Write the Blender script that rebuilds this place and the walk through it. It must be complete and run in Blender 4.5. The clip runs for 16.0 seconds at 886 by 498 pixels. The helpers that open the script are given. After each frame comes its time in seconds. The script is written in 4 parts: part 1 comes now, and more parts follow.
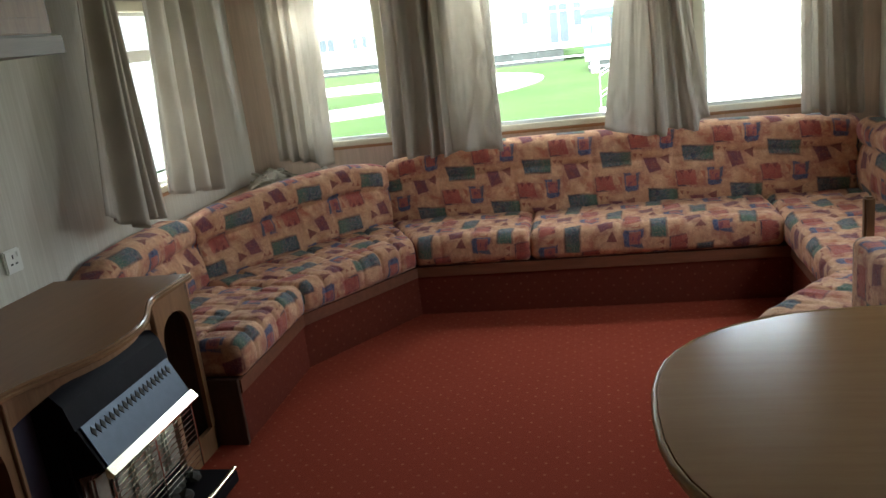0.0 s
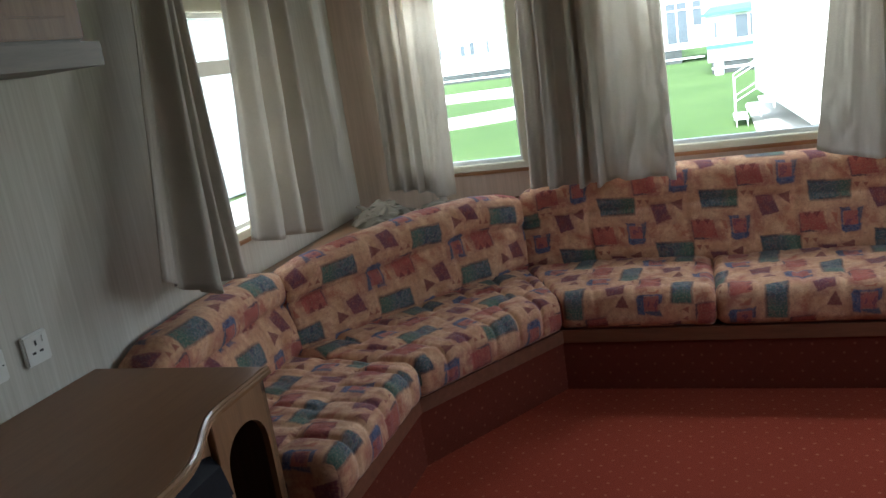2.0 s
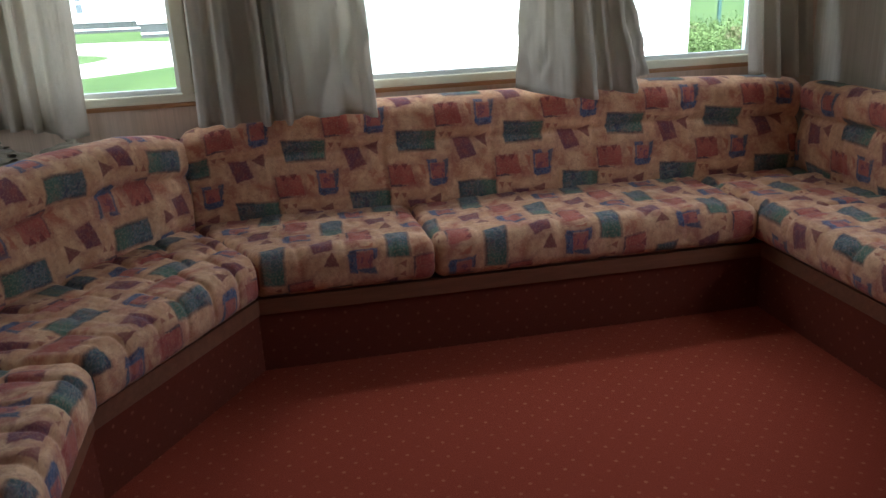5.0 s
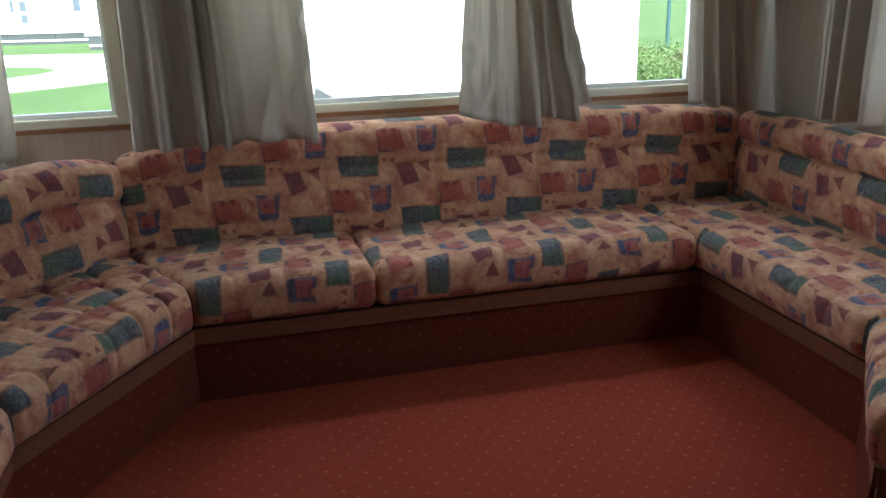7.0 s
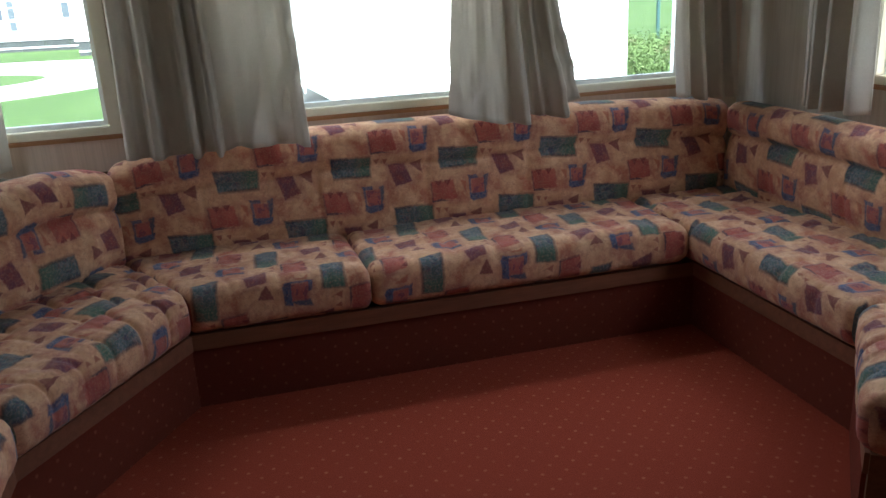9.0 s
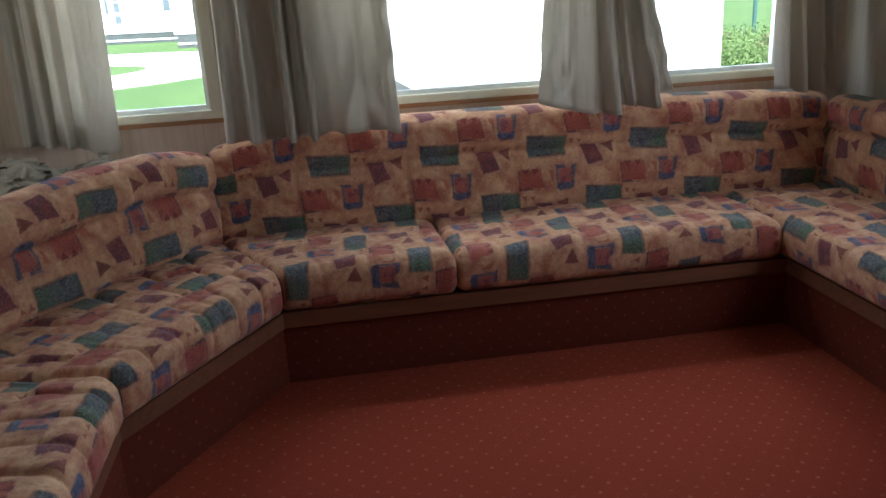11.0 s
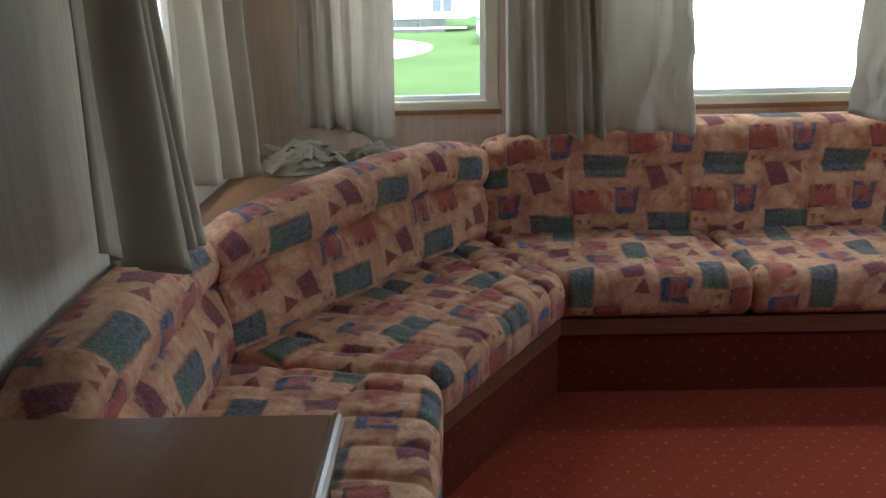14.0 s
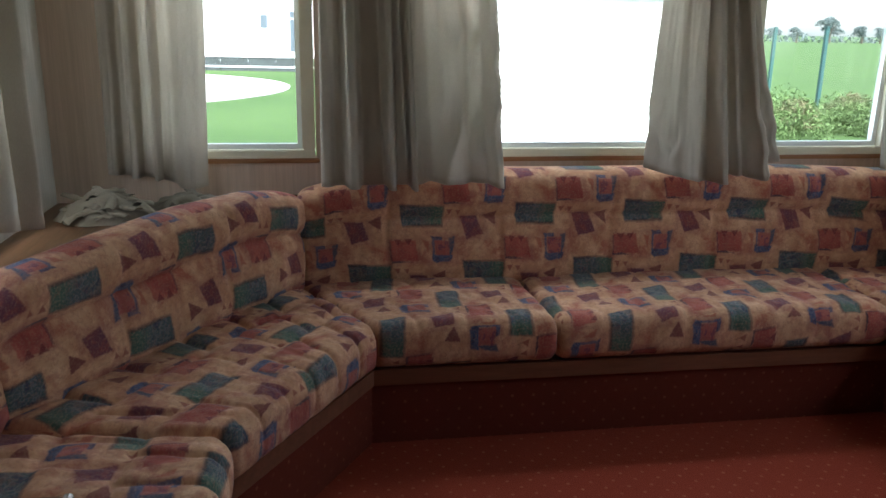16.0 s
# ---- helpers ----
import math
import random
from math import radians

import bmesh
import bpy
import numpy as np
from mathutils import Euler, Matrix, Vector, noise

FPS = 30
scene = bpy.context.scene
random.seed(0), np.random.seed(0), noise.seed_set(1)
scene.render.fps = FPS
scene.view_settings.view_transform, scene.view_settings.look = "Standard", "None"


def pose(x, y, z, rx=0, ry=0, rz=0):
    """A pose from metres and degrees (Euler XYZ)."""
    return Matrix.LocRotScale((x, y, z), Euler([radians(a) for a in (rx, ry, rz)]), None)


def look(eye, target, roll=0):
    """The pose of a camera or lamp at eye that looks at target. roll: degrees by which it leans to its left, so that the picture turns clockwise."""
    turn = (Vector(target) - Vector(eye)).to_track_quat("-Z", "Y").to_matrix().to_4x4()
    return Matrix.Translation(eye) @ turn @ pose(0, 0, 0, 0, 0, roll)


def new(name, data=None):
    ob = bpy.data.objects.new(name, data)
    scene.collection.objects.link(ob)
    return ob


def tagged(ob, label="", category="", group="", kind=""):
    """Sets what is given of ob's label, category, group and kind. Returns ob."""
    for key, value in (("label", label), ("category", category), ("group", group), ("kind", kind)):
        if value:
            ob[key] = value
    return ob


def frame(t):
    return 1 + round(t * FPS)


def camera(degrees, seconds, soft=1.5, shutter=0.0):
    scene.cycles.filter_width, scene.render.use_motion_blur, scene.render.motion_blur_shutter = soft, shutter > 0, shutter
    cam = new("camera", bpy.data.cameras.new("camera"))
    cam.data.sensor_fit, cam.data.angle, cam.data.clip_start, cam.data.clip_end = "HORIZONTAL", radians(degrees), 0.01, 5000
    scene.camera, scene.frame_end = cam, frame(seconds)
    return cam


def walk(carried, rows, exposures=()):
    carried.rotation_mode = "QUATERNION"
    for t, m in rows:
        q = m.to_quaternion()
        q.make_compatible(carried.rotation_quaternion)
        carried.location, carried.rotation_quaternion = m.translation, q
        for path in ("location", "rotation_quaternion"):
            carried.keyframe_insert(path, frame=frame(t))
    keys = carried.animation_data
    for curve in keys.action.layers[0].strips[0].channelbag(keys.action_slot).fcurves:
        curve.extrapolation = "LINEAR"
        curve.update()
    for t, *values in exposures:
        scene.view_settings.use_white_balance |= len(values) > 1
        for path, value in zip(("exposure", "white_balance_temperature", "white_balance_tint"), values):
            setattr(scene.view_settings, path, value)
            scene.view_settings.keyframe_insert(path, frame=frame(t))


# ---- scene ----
cam = camera(57.7, 16.0)
PATH = [
    (0, (1.672, 0.276, 1.487), (1.258, 2.161, 0.96), -7.0),
    (0.5, (1.58, 0.515, 1.423), (1.059, 2.373, 0.898), -7.1),
    (1, (1.485, 0.798, 1.443), (0.788, 2.601, 0.93), -8.6),
    (1.5, (1.39, 0.954, 1.415), (0.585, 2.712, 0.904), -9.8),
    (2, (1.299, 1.162, 1.47), (0.637, 2.988, 0.993), -8.6),
    (2.5, (1.162, 1.302, 1.406), (0.633, 3.162, 0.897), -3.5),
    (3, (0.995, 1.481, 1.388), (0.417, 3.317, 0.846), -4.4),
    (3.5, (0.935, 1.577, 1.378), (0.409, 3.423, 0.817), -3.0),
    (4, (0.907, 1.662, 1.375), (0.713, 3.553, 0.753), -2.7),
    (4.5, (0.77, 1.662, 1.337), (1.033, 3.557, 0.755), -5.8),
    (5, (0.785, 1.672, 1.28), (1.14, 3.534, 0.64), -2.7),
    (5.2, (0.839, 1.666, 1.283), (1.204, 3.533, 0.666), -1.7),
    (7.3, (0.84, 1.703, 1.313), (1.323, 3.546, 0.707), -1.9),
    (7.5, (0.856, 1.666, 1.315), (1.336, 3.511, 0.709), -2.6),
    (8, (0.853, 1.679, 1.327), (1.36, 3.516, 0.723), -2.3),
    (10.5, (0.829, 1.675, 1.331), (1.185, 3.539, 0.699), -3.6),
    (11, (0.819, 1.649, 1.313), (1.097, 3.53, 0.694), -3.2),
    (11.5, (0.812, 1.632, 1.309), (0.991, 3.52, 0.674), -5.0),
    (12, (0.729, 1.68, 1.305), (0.841, 3.571, 0.666), -2.9),
    (12.5, (0.45, 1.789, 1.297), (0.572, 3.665, 0.617), -2.6),
    (13, (0.327, 1.839, 1.285), (0.476, 3.718, 0.614), -1.2),
    (13.5, (0.293, 1.849, 1.295), (0.363, 3.744, 0.66), -0.7),
    (14, (0.298, 1.854, 1.318), (0.267, 3.754, 0.696), -1.4),
    (14.5, (0.335, 1.858, 1.341), (0.4, 3.776, 0.776), -0.4),
    (15, (0.373, 1.854, 1.359), (0.517, 3.791, 0.881), 1.9),
    (15.5, (0.409, 1.86, 1.354), (0.573, 3.784, 0.832), 1.1),
    (16, (0.469, 1.854, 1.354), (0.775, 3.758, 0.823), 1.0),
]
walk(cam, [(t, look(eye, target, roll)) for t, eye, target, roll in PATH],
     [(0, 2.95, 6500, 8), (0.5, 2.62, 6300, 9), (2, 2.62, 6050, 10), (5, 2.56, 6050, 10), (11, 2.58, 6050, 10), (13, 2.62, 6100, 10), (14.5, 2.68, 6100, 10), (15.3, 2.38, 6100, 10), (16, 2.35, 6100, 10)])


# ---- world, sun, exposure ----
def sky_world():
    world = bpy.data.worlds.new("overcast_sky")
    scene.world = world
    world.use_nodes = True
    nt = world.node_tree
    sky = nt.nodes.new("ShaderNodeTexSky")
    sky.sky_type, sky.sun_disc = "NISHITA", False
    sky.sun_elevation, sky.sun_rotation = radians(50), radians(183)
    sky.air_density, sky.dust_density, sky.ozone_density = 1.0, 2.0, 1.0
    bg = nt.nodes["Background"]
    soft = nt.nodes.new("ShaderNodeHueSaturation")
    soft.inputs["Saturation"].default_value = 0.45
    nt.links.new(sky.outputs[0], soft.inputs["Color"])
    nt.links.new(soft.outputs[0], bg.inputs["Color"])
    bg.inputs["Strength"].default_value = 0.15


sky_world()
sun = new("sun", bpy.data.lights.new("sun", "SUN"))
sun.data.energy, sun.data.angle, sun.data.color = 2.2, radians(25), (1.0, 0.97, 0.92)
sun.matrix_world = look((0, 0, 20), (0.9, 16.7, 0))

def window_lamp(at, size, turn, watts, colour=(0.86, 0.96, 1.0)):
    """Daylight that comes in through a window's opening."""
    lamp = new("window_daylight", bpy.data.lights.new("window_daylight", "AREA"))
    lamp.data.shape, lamp.data.size, lamp.data.size_y, lamp.data.energy, lamp.data.color = "RECTANGLE", size[0], size[1], watts, colour
    lamp.matrix_world = pose(*at, *turn)
    return lamp


for x0, x1, watts in ((-0.14, 0.41, 1.5), (0.92, 1.84, 2.3), (2.22, 2.78, 1.2)):
    window_lamp(((x0 + x1) / 2, 4.925, 1.640), (x1 - x0, 0.29), (88, 0, 180), watts)
# the lower lights of the same openings, behind the drawn curtains
for x0, x1 in ((-0.15, 0.05), (0.90, 1.09), (1.70, 1.86), (2.69, 2.80)):
    window_lamp(((x0 + x1) / 2, 4.925, 1.24), (x1 - x0, 0.58), (88, 0, 180), 2.8 * (x1 - x0) * 0.58)
window_lamp((-0.50, 3.89, 1.34), (0.66, 0.80), (90, 0, -90), 0.38)
window_lamp((3.125, 3.15, 1.62), (1.30, 0.26), (80, 0, 100), 0.9)


# ---- materials ----
class Nodes:
    """Small builder for node materials."""

    def __init__(self, name, rough=0.6, metal=0.0, spec=0.5):
        self.m = bpy.data.materials.new(name)
        self.m.use_nodes = True
        self.nt = self.m.node_tree
        self.b = self.nt.nodes["Principled BSDF"]
        self.b.inputs["Roughness"].default_value = rough
        self.b.inputs["Metallic"].default_value = metal
        self.b.inputs["Specular IOR Level"].default_value = spec

    def n(self, kind, **sets):
        node = self.nt.nodes.new("ShaderNode" + kind)
        for k, v in sets.items():
            if k in node.inputs:
                self.put(v, node.inputs[k])
            else:
                node.inputs[int(k[1:])].default_value = v
        return node

    def put(self, v, socket):
        if isinstance(v, bpy.types.NodeSocket):
            self.nt.links.new(v, socket)
        else:
            socket.default_value = v

    def math(self, op, a, b=0.0, c=0.0):
        node = self.nt.nodes.new("ShaderNodeMath")
        node.operation = op
        for s, v in zip(node.inputs, (a, b, c)):
            self.put(v, s)
        return node.outputs[0]

    def mix(self, f, a, b, blend="MIX"):
        node = self.nt.nodes.new("ShaderNodeMix")
        node.data_type, node.blend_type = "RGBA", blend
        self.put(f, node.inputs[0])
        for s, v in ((node.inputs[6], a), (node.inputs[7], b)):
            self.put(v if isinstance(v, bpy.types.NodeSocket) else (*v, 1.0), s)
        return node.outputs[2]

    def span(self, v, a, b, lo=0.0, hi=1.0):
        node = self.nt.nodes.new("ShaderNodeMapRange")
        for s, x in zip(node.inputs, (v, a, b, lo, hi)):
            self.put(x, s)
        return node.outputs[0]

    def noise(self, vec, scale, detail=3.0, rough=0.5):
        node = self.nt.nodes.new("ShaderNodeTexNoise")
        self.put(vec, node.inputs["Vector"])
        for k, v in (("Scale", scale), ("Detail", detail), ("Roughness", rough)):
            node.inputs[k].default_value = v
        return node.outputs["Fac"]

    def coords(self, kind="Object", stretch=(1, 1, 1)):
        node = self.nt.nodes.new("ShaderNodeTexCoord")
        mp = self.nt.nodes.new("ShaderNodeMapping")
        mp.inputs["Scale"].default_value = stretch
        self.nt.links.new(node.outputs[kind], mp.inputs["Vector"])
        return mp.outputs[0]

    def xyz(self, vec):
        node = self.nt.nodes.new("ShaderNodeSeparateXYZ")
        self.nt.links.new(vec, node.inputs[0])
        return node.outputs

    def bump(self, height, strength=0.3, distance=0.01):
        node = self.nt.nodes.new("ShaderNodeBump")
        node.inputs["Strength"].default_value = strength
        node.inputs["Distance"].default_value = distance
        self.put(height, node.inputs["Height"])
        self.nt.links.new(node.outputs[0], self.b.inputs["Normal"])

    def base(self, colour):
        self.put(colour if isinstance(colour, bpy.types.NodeSocket) else (*colour, 1.0), self.b.inputs["Base Color"])
        return self.m


def plain(name, colour, rough=0.6, metal=0.0, vary=0.12, scale=8.0, bump=0.1, spec=0.5):
    k = Nodes(name, rough, metal, spec)
    v = k.coords()
    f = k.math("ADD", k.math("MULTIPLY", k.noise(v, scale), 0.6), k.math("MULTIPLY", k.noise(v, scale * 9), 0.4))
    dark = tuple(c * (1 - vary) for c in colour)
    light = tuple(min(1.0, c * (1 + vary)) for c in colour)
    if bump:
        k.bump(k.noise(v, scale * 30), bump, 0.002)
    return k.base(k.mix(k.span(f, 0.3, 0.7), dark, light))


def wood(name, dark, light, rough=0.35, along="Y", coat=0.0):
    k = Nodes(name, rough)
    st = {"X": (1.2, 14, 14), "Y": (14, 1.2, 14), "Z": (14, 14, 1.2)}[along]
    v = k.coords(stretch=st)
    grain = k.noise(v, 3.0, 6.0, 0.65)
    fine = k.noise(v, 14.0, 3.0, 0.6)
    f = k.math("ADD", k.math("MULTIPLY", grain, 0.7), k.math("MULTIPLY", fine, 0.3))
    k.bump(fine, 0.08, 0.002)
    k.b.inputs["Coat Weight"].default_value = coat
    k.b.inputs["Coat Roughness"].default_value = 0.15
    return k.base(k.mix(k.span(f, 0.32, 0.68), dark, light))


def fabric_print(name):
    """Peach furnishing cloth printed with loose torn patches; the repeat is 0.433 m wide and steps 0.192 m on with each 0.2145 m row."""
    k = Nodes(name, 0.9, 0.0, 0.15)
    uv = k.coords("UV")
    warp = k.nt.nodes.new("ShaderNodeTexNoise")
    warp.inputs["Scale"].default_value, warp.inputs["Detail"].default_value = 7.0, 4.0
    k.put(uv, warp.inputs["Vector"])
    wc = k.xyz(warp.outputs["Color"])
    s = k.xyz(uv)
    u = k.math("ADD", s[0], k.math("MULTIPLY", k.math("SUBTRACT", wc[0], 0.5), 0.022))
    v = k.math("ADD", s[1], k.math("MULTIPLY", k.math("SUBTRACT", wc[1], 0.5), 0.022))
    fine = k.noise(uv, 75.0, 3.0, 0.6)
    blot = k.noise(uv, 16.0, 4.0, 0.6)
    scrib = k.noise(uv, 34.0, 2.0, 0.5)
    edge = k.math("MULTIPLY", k.math("SUBTRACT", fine, 0.5), 0.009)

    def cell(cx, cy):
        """Coordinates within the repeat, about a motif's middle."""
        vv = k.math("ADD", k.math("SUBTRACT", v, cy), 0.10725)
        row = k.math("FLOOR", k.math("DIVIDE", vv, 0.2145))
        q = k.math("SUBTRACT", k.math("SUBTRACT", vv, 0.10725), k.math("MULTIPLY", row, 0.2145))
        uu = k.math("SUBTRACT", k.math("ADD", u, 0.2165 - cx), k.math("MULTIPLY", row, 0.192))
        p = k.math("SUBTRACT", k.math("FLOORED_MODULO", uu, 0.433), 0.2165)
        node = k.nt.nodes.new("ShaderNodeCombineXYZ")
        k.put(p, node.inputs[0])
        k.put(q, node.inputs[1])
        return node.outputs[0], p, q

    def poly(at, corners, soft=0.003, rough=1.0):
        """Coverage of a convex patch; corners clockwise."""
        d = None
        n = len(corners)
        for i in range(n):
            (xa, ya), (xb, yb) = corners[i], corners[(i + 1) % n]
            L = math.hypot(xb - xa, yb - ya)
            nx, ny = -(yb - ya) / L, (xb - xa) / L
            dot = k.nt.nodes.new("ShaderNodeVectorMath")
            dot.operation = "DOT_PRODUCT"
            k.put(at, dot.inputs[0])
            dot.inputs[1].default_value = (nx, ny, 0)
            e = k.math("SUBTRACT", dot.outputs["Value"], nx * xa + ny * ya)
            d = e if d is None else k.math("MAXIMUM", d, e)
        if rough:
            d = k.math("ADD", d, k.math("MULTIPLY", edge, rough))
        return k.span(d, -soft, soft, 1.0, 0.0)

    def over(f, amount, out, colour):
        return k.mix(k.math("MULTIPLY", f, amount), out, colour)

    # cream to peach ground with loose orange and rust washes
    out = k.mix(k.span(blot, 0.36, 0.64), (0.58, 0.305, 0.175), (0.76, 0.470, 0.285))
    out = k.mix(k.span(k.noise(uv, 9.0, 5.0, 0.7), 0.50, 0.64, 0.0, 0.5), out, (0.52, 0.230, 0.120))
    out = k.mix(k.span(k.noise(uv, 15.0, 4.0, 0.7), 0.54, 0.63, 0.0, 0.42), out, (0.42, 0.115, 0.085))
    line = k.span(k.math("ABSOLUTE", k.math("SUBTRACT", k.noise(uv, 20.0, 4.0, 0.6), 0.5)), 0.003, 0.016, 1.0, 0.0)
    out = over(line, 0.35, out, (0.34, 0.09, 0.07))
    wash = k.span(k.noise(uv, 22.0, 4.0, 0.7), 0.36, 0.55)
    a, _, _ = cell(-0.165, -0.130)
    out = over(k.math("MULTIPLY", poly(a, [(-0.035, 0.035), (0.010, 0.030), (0.050, 0.012), (0.052, -0.040), (0.022, -0.035)], 0.012), wash), 0.8, out, (0.42, 0.105, 0.065))
    a, _, _ = cell(0.180, 0.045)
    out = over(k.math("MULTIPLY", poly(a, [(-0.045, 0.04), (0.035, 0.045), (0.045, 0.0), (-0.03, -0.01)], 0.012), wash), 0.75, out, (0.40, 0.11, 0.08))
    a, _, _ = cell(0.150, -0.115)
    out = over(k.math("MULTIPLY", poly(a, [(-0.02, 0.04), (0.025, 0.035), (0.03, -0.04), (-0.01, -0.03)], 0.010), wash), 0.7, out, (0.40, 0.13, 0.085))
    # faint torn halo round each patch
    for cx, cy, hx, hy in ((-0.064, -0.124, 0.068, 0.052), (0.080, -0.118, 0.062, 0.060), (0.196, -0.042, 0.058, 0.050)):
        a, _, _ = cell(cx, cy)
        out = over(k.math("MULTIPLY", poly(a, [(-hx, hy), (hx, hy * 0.9), (hx, -hy), (-hx * 0.9, -hy)], 0.006, 2.0), wash), 0.45, out, (0.34, 0.115, 0.10))

    # long teal patch, blue and scribbled over its first two thirds
    a, p, q = cell(0.0, 0.003)
    out = over(poly(a, [(-0.082, 0.049), (0.085, 0.040), (0.084, -0.046), (-0.070, -0.040)]), 0.62, out, (0.15, 0.075, 0.075))
    left = k.span(k.math("ADD", p, k.math("MULTIPLY", k.math("SUBTRACT", blot, 0.5), 0.07)), 0.005, 0.045, 1.0, 0.0)
    teal = k.mix(k.span(fine, 0.40, 0.62), (0.060, 0.132, 0.105), (0.118, 0.186, 0.140))
    teal = over(left, 0.55, teal, (0.070, 0.095, 0.150))
    loop = k.span(k.math("ABSOLUTE", k.math("SUBTRACT", scrib, 0.5)), 0.012, 0.04, 1.0, 0.0)
    teal = over(k.math("MULTIPLY", loop, left), 0.45, teal, (0.24, 0.25, 0.29))
    teal = over(k.math("MULTIPLY", k.span(scrib, 0.56, 0.62), left), 0.6, teal, (0.04, 0.05, 0.12))
    out = over(poly(a, [(-0.077, 0.042), (0.080, 0.033), (0.080, -0.036), (-0.070, -0.033)]), 0.95, out, teal)
    out = over(poly(a, [(-0.078, 0.047), (-0.010, 0.043), (-0.012, 0.034), (-0.076, 0.034)], 0.002), 0.6, out, (0.035, 0.045, 0.07))
    out = over(poly(a, [(-0.040, -0.029), (0.075, -0.034), (0.078, -0.041), (-0.030, -0.037)], 0.002), 0.6, out, (0.05, 0.05, 0.05))
    # two small wedges after it
    for cx, cy, h in ((0.104, 0.014, 0.012), (0.137, 0.012, 0.010)):
        a, _, _ = cell(cx, cy)
        out = over(poly(a, [(-h, h), (h, h), (0.002, -h)], 0.002, 0.6), 0.8, out, (0.30, 0.075, 0.055))
    # leaning plum patch and the wedge beside it
    a, p, q = cell(0.196, -0.040)
    plum = k.mix(k.span(blot, 0.4, 0.6), (0.19, 0.045, 0.060), (0.13, 0.035, 0.075))
    plum = over(k.span(scrib, 0.53, 0.6), 0.5, plum, (0.30, 0.07, 0.06))
    out = over(poly(a, [(-0.048, 0.036), (0.020, 0.034), (0.042, -0.032), (-0.020, -0.044)]), 0.92, out, plum)
    a, _, _ = cell(0.262, -0.014)
    out = over(poly(a, [(-0.025, 0.006), (0.024, 0.025), (0.022, -0.028)], 0.002), 0.88, out, (0.21, 0.055, 0.055))
    # red patch with two dark wedges and a dark foot
    a, p, q = cell(-0.064, -0.124)
    red = k.mix(k.span(blot, 0.38, 0.62), (0.48, 0.115, 0.085), (0.34, 0.065, 0.058))
    red = over(k.span(q, -0.030, 0.020, 1.0, 0.0), 0.5, red, (0.30, 0.045, 0.040))
    red = over(k.span(scrib, 0.54, 0.60), 0.35, red, (0.24, 0.04, 0.05))
    out = over(poly(a, [(-0.052, 0.041), (0.044, 0.039), (0.056, -0.036), (-0.044, -0.036)]), 0.9, out, red)
    out = over(poly(a, [(-0.050, -0.022), (-0.010, -0.033), (0.056, -0.029), (0.054, -0.042), (-0.044, -0.042)], 0.002), 0.85, out, (0.055, 0.035, 0.065))
    out = over(poly(a, [(-0.056, 0.036), (-0.048, 0.036), (-0.040, -0.036), (-0.048, -0.036)], 0.002), 0.5, out, (0.08, 0.03, 0.06))
    for dx in (-0.022, 0.018):
        b, _, _ = cell(-0.064 + dx, -0.124 + 0.033)
        out = over(poly(b, [(-0.015, 0.012), (0.015, 0.012), (0.001, -0.013)], 0.002, 0.6), 0.85, out, (0.20, 0.035, 0.045))
    # blue cup round a scribbled red square
    a, p, q = cell(0.080, -0.118)
    blue = k.mix(k.span(fine, 0.38, 0.62), (0.045, 0.090, 0.200), (0.09, 0.13, 0.23))
    blue = over(k.span(scrib, 0.54, 0.58), 0.6, blue, (0.03, 0.035, 0.09))
    b, _, _ = cell(0.014, -0.108)
    out = over(poly(b, [(-0.008, 0.022), (0.018, 0.016), (0.016, -0.026)], 0.003), 0.75, out, (0.44, 0.11, 0.065))
    out = over(poly(a, [(-0.040, 0.045), (0.058, 0.042), (0.036, -0.050), (-0.036, -0.052)]), 0.30, out, (0.35, 0.12, 0.10))
    out = over(poly(a, [(-0.040, 0.046), (0.000, 0.043), (0.002, 0.030), (-0.034, 0.030)], 0.002), 0.85, out, blue)
    out = over(poly(a, [(-0.036, 0.034), (-0.026, 0.034), (-0.028, -0.04), (-0.034, -0.04)], 0.002), 0.75, out, blue)
    out = over(poly(a, [(0.026, 0.038), (0.060, 0.046), (0.042, 0.000), (0.036, -0.040), (0.026, -0.030)]), 0.90, out, (0.050, 0.085, 0.150))
    out = over(poly(a, [(-0.036, -0.022), (0.040, -0.024), (0.034, -0.050), (-0.020, -0.056), (-0.036, -0.044)]), 0.94, out, blue)
    core = over(k.span(scrib, 0.50, 0.55), 0.75, (0.42, 0.110, 0.095), (0.17, 0.05, 0.10))
    out = over(poly(a, [(-0.026, 0.030), (0.028, 0.028), (0.026, -0.026), (-0.024, -0.026)]), 0.92, out, core)
    # worn threads
    out = k.mix(k.span(k.noise(uv, 12.0, 5.0, 0.7), 0.52, 0.68, 0.0, 0.25), out, (0.52, 0.250, 0.155))
    out = k.mix(k.span(k.noise(uv, 150.0, 2.0), 0.48, 0.75, 0.0, 0.30), out, (0.58, 0.37, 0.24))
    out = k.mix(k.span(k.noise(uv, 48.0, 4.0, 0.75), 0.52, 0.68, 0.0, 0.32), out, (0.24, 0.10, 0.085))
    weave = k.noise(uv, 700.0, 1.0)
    k.bump(k.math("ADD", k.math("MULTIPLY", weave, 0.15), k.math("MULTIPLY", k.noise(uv, 13.0, 4.0, 0.6), 1.0)), 0.5, 0.016)
    k.b.inputs["Sheen Weight"].default_value = 0.15
    return k.base(out)


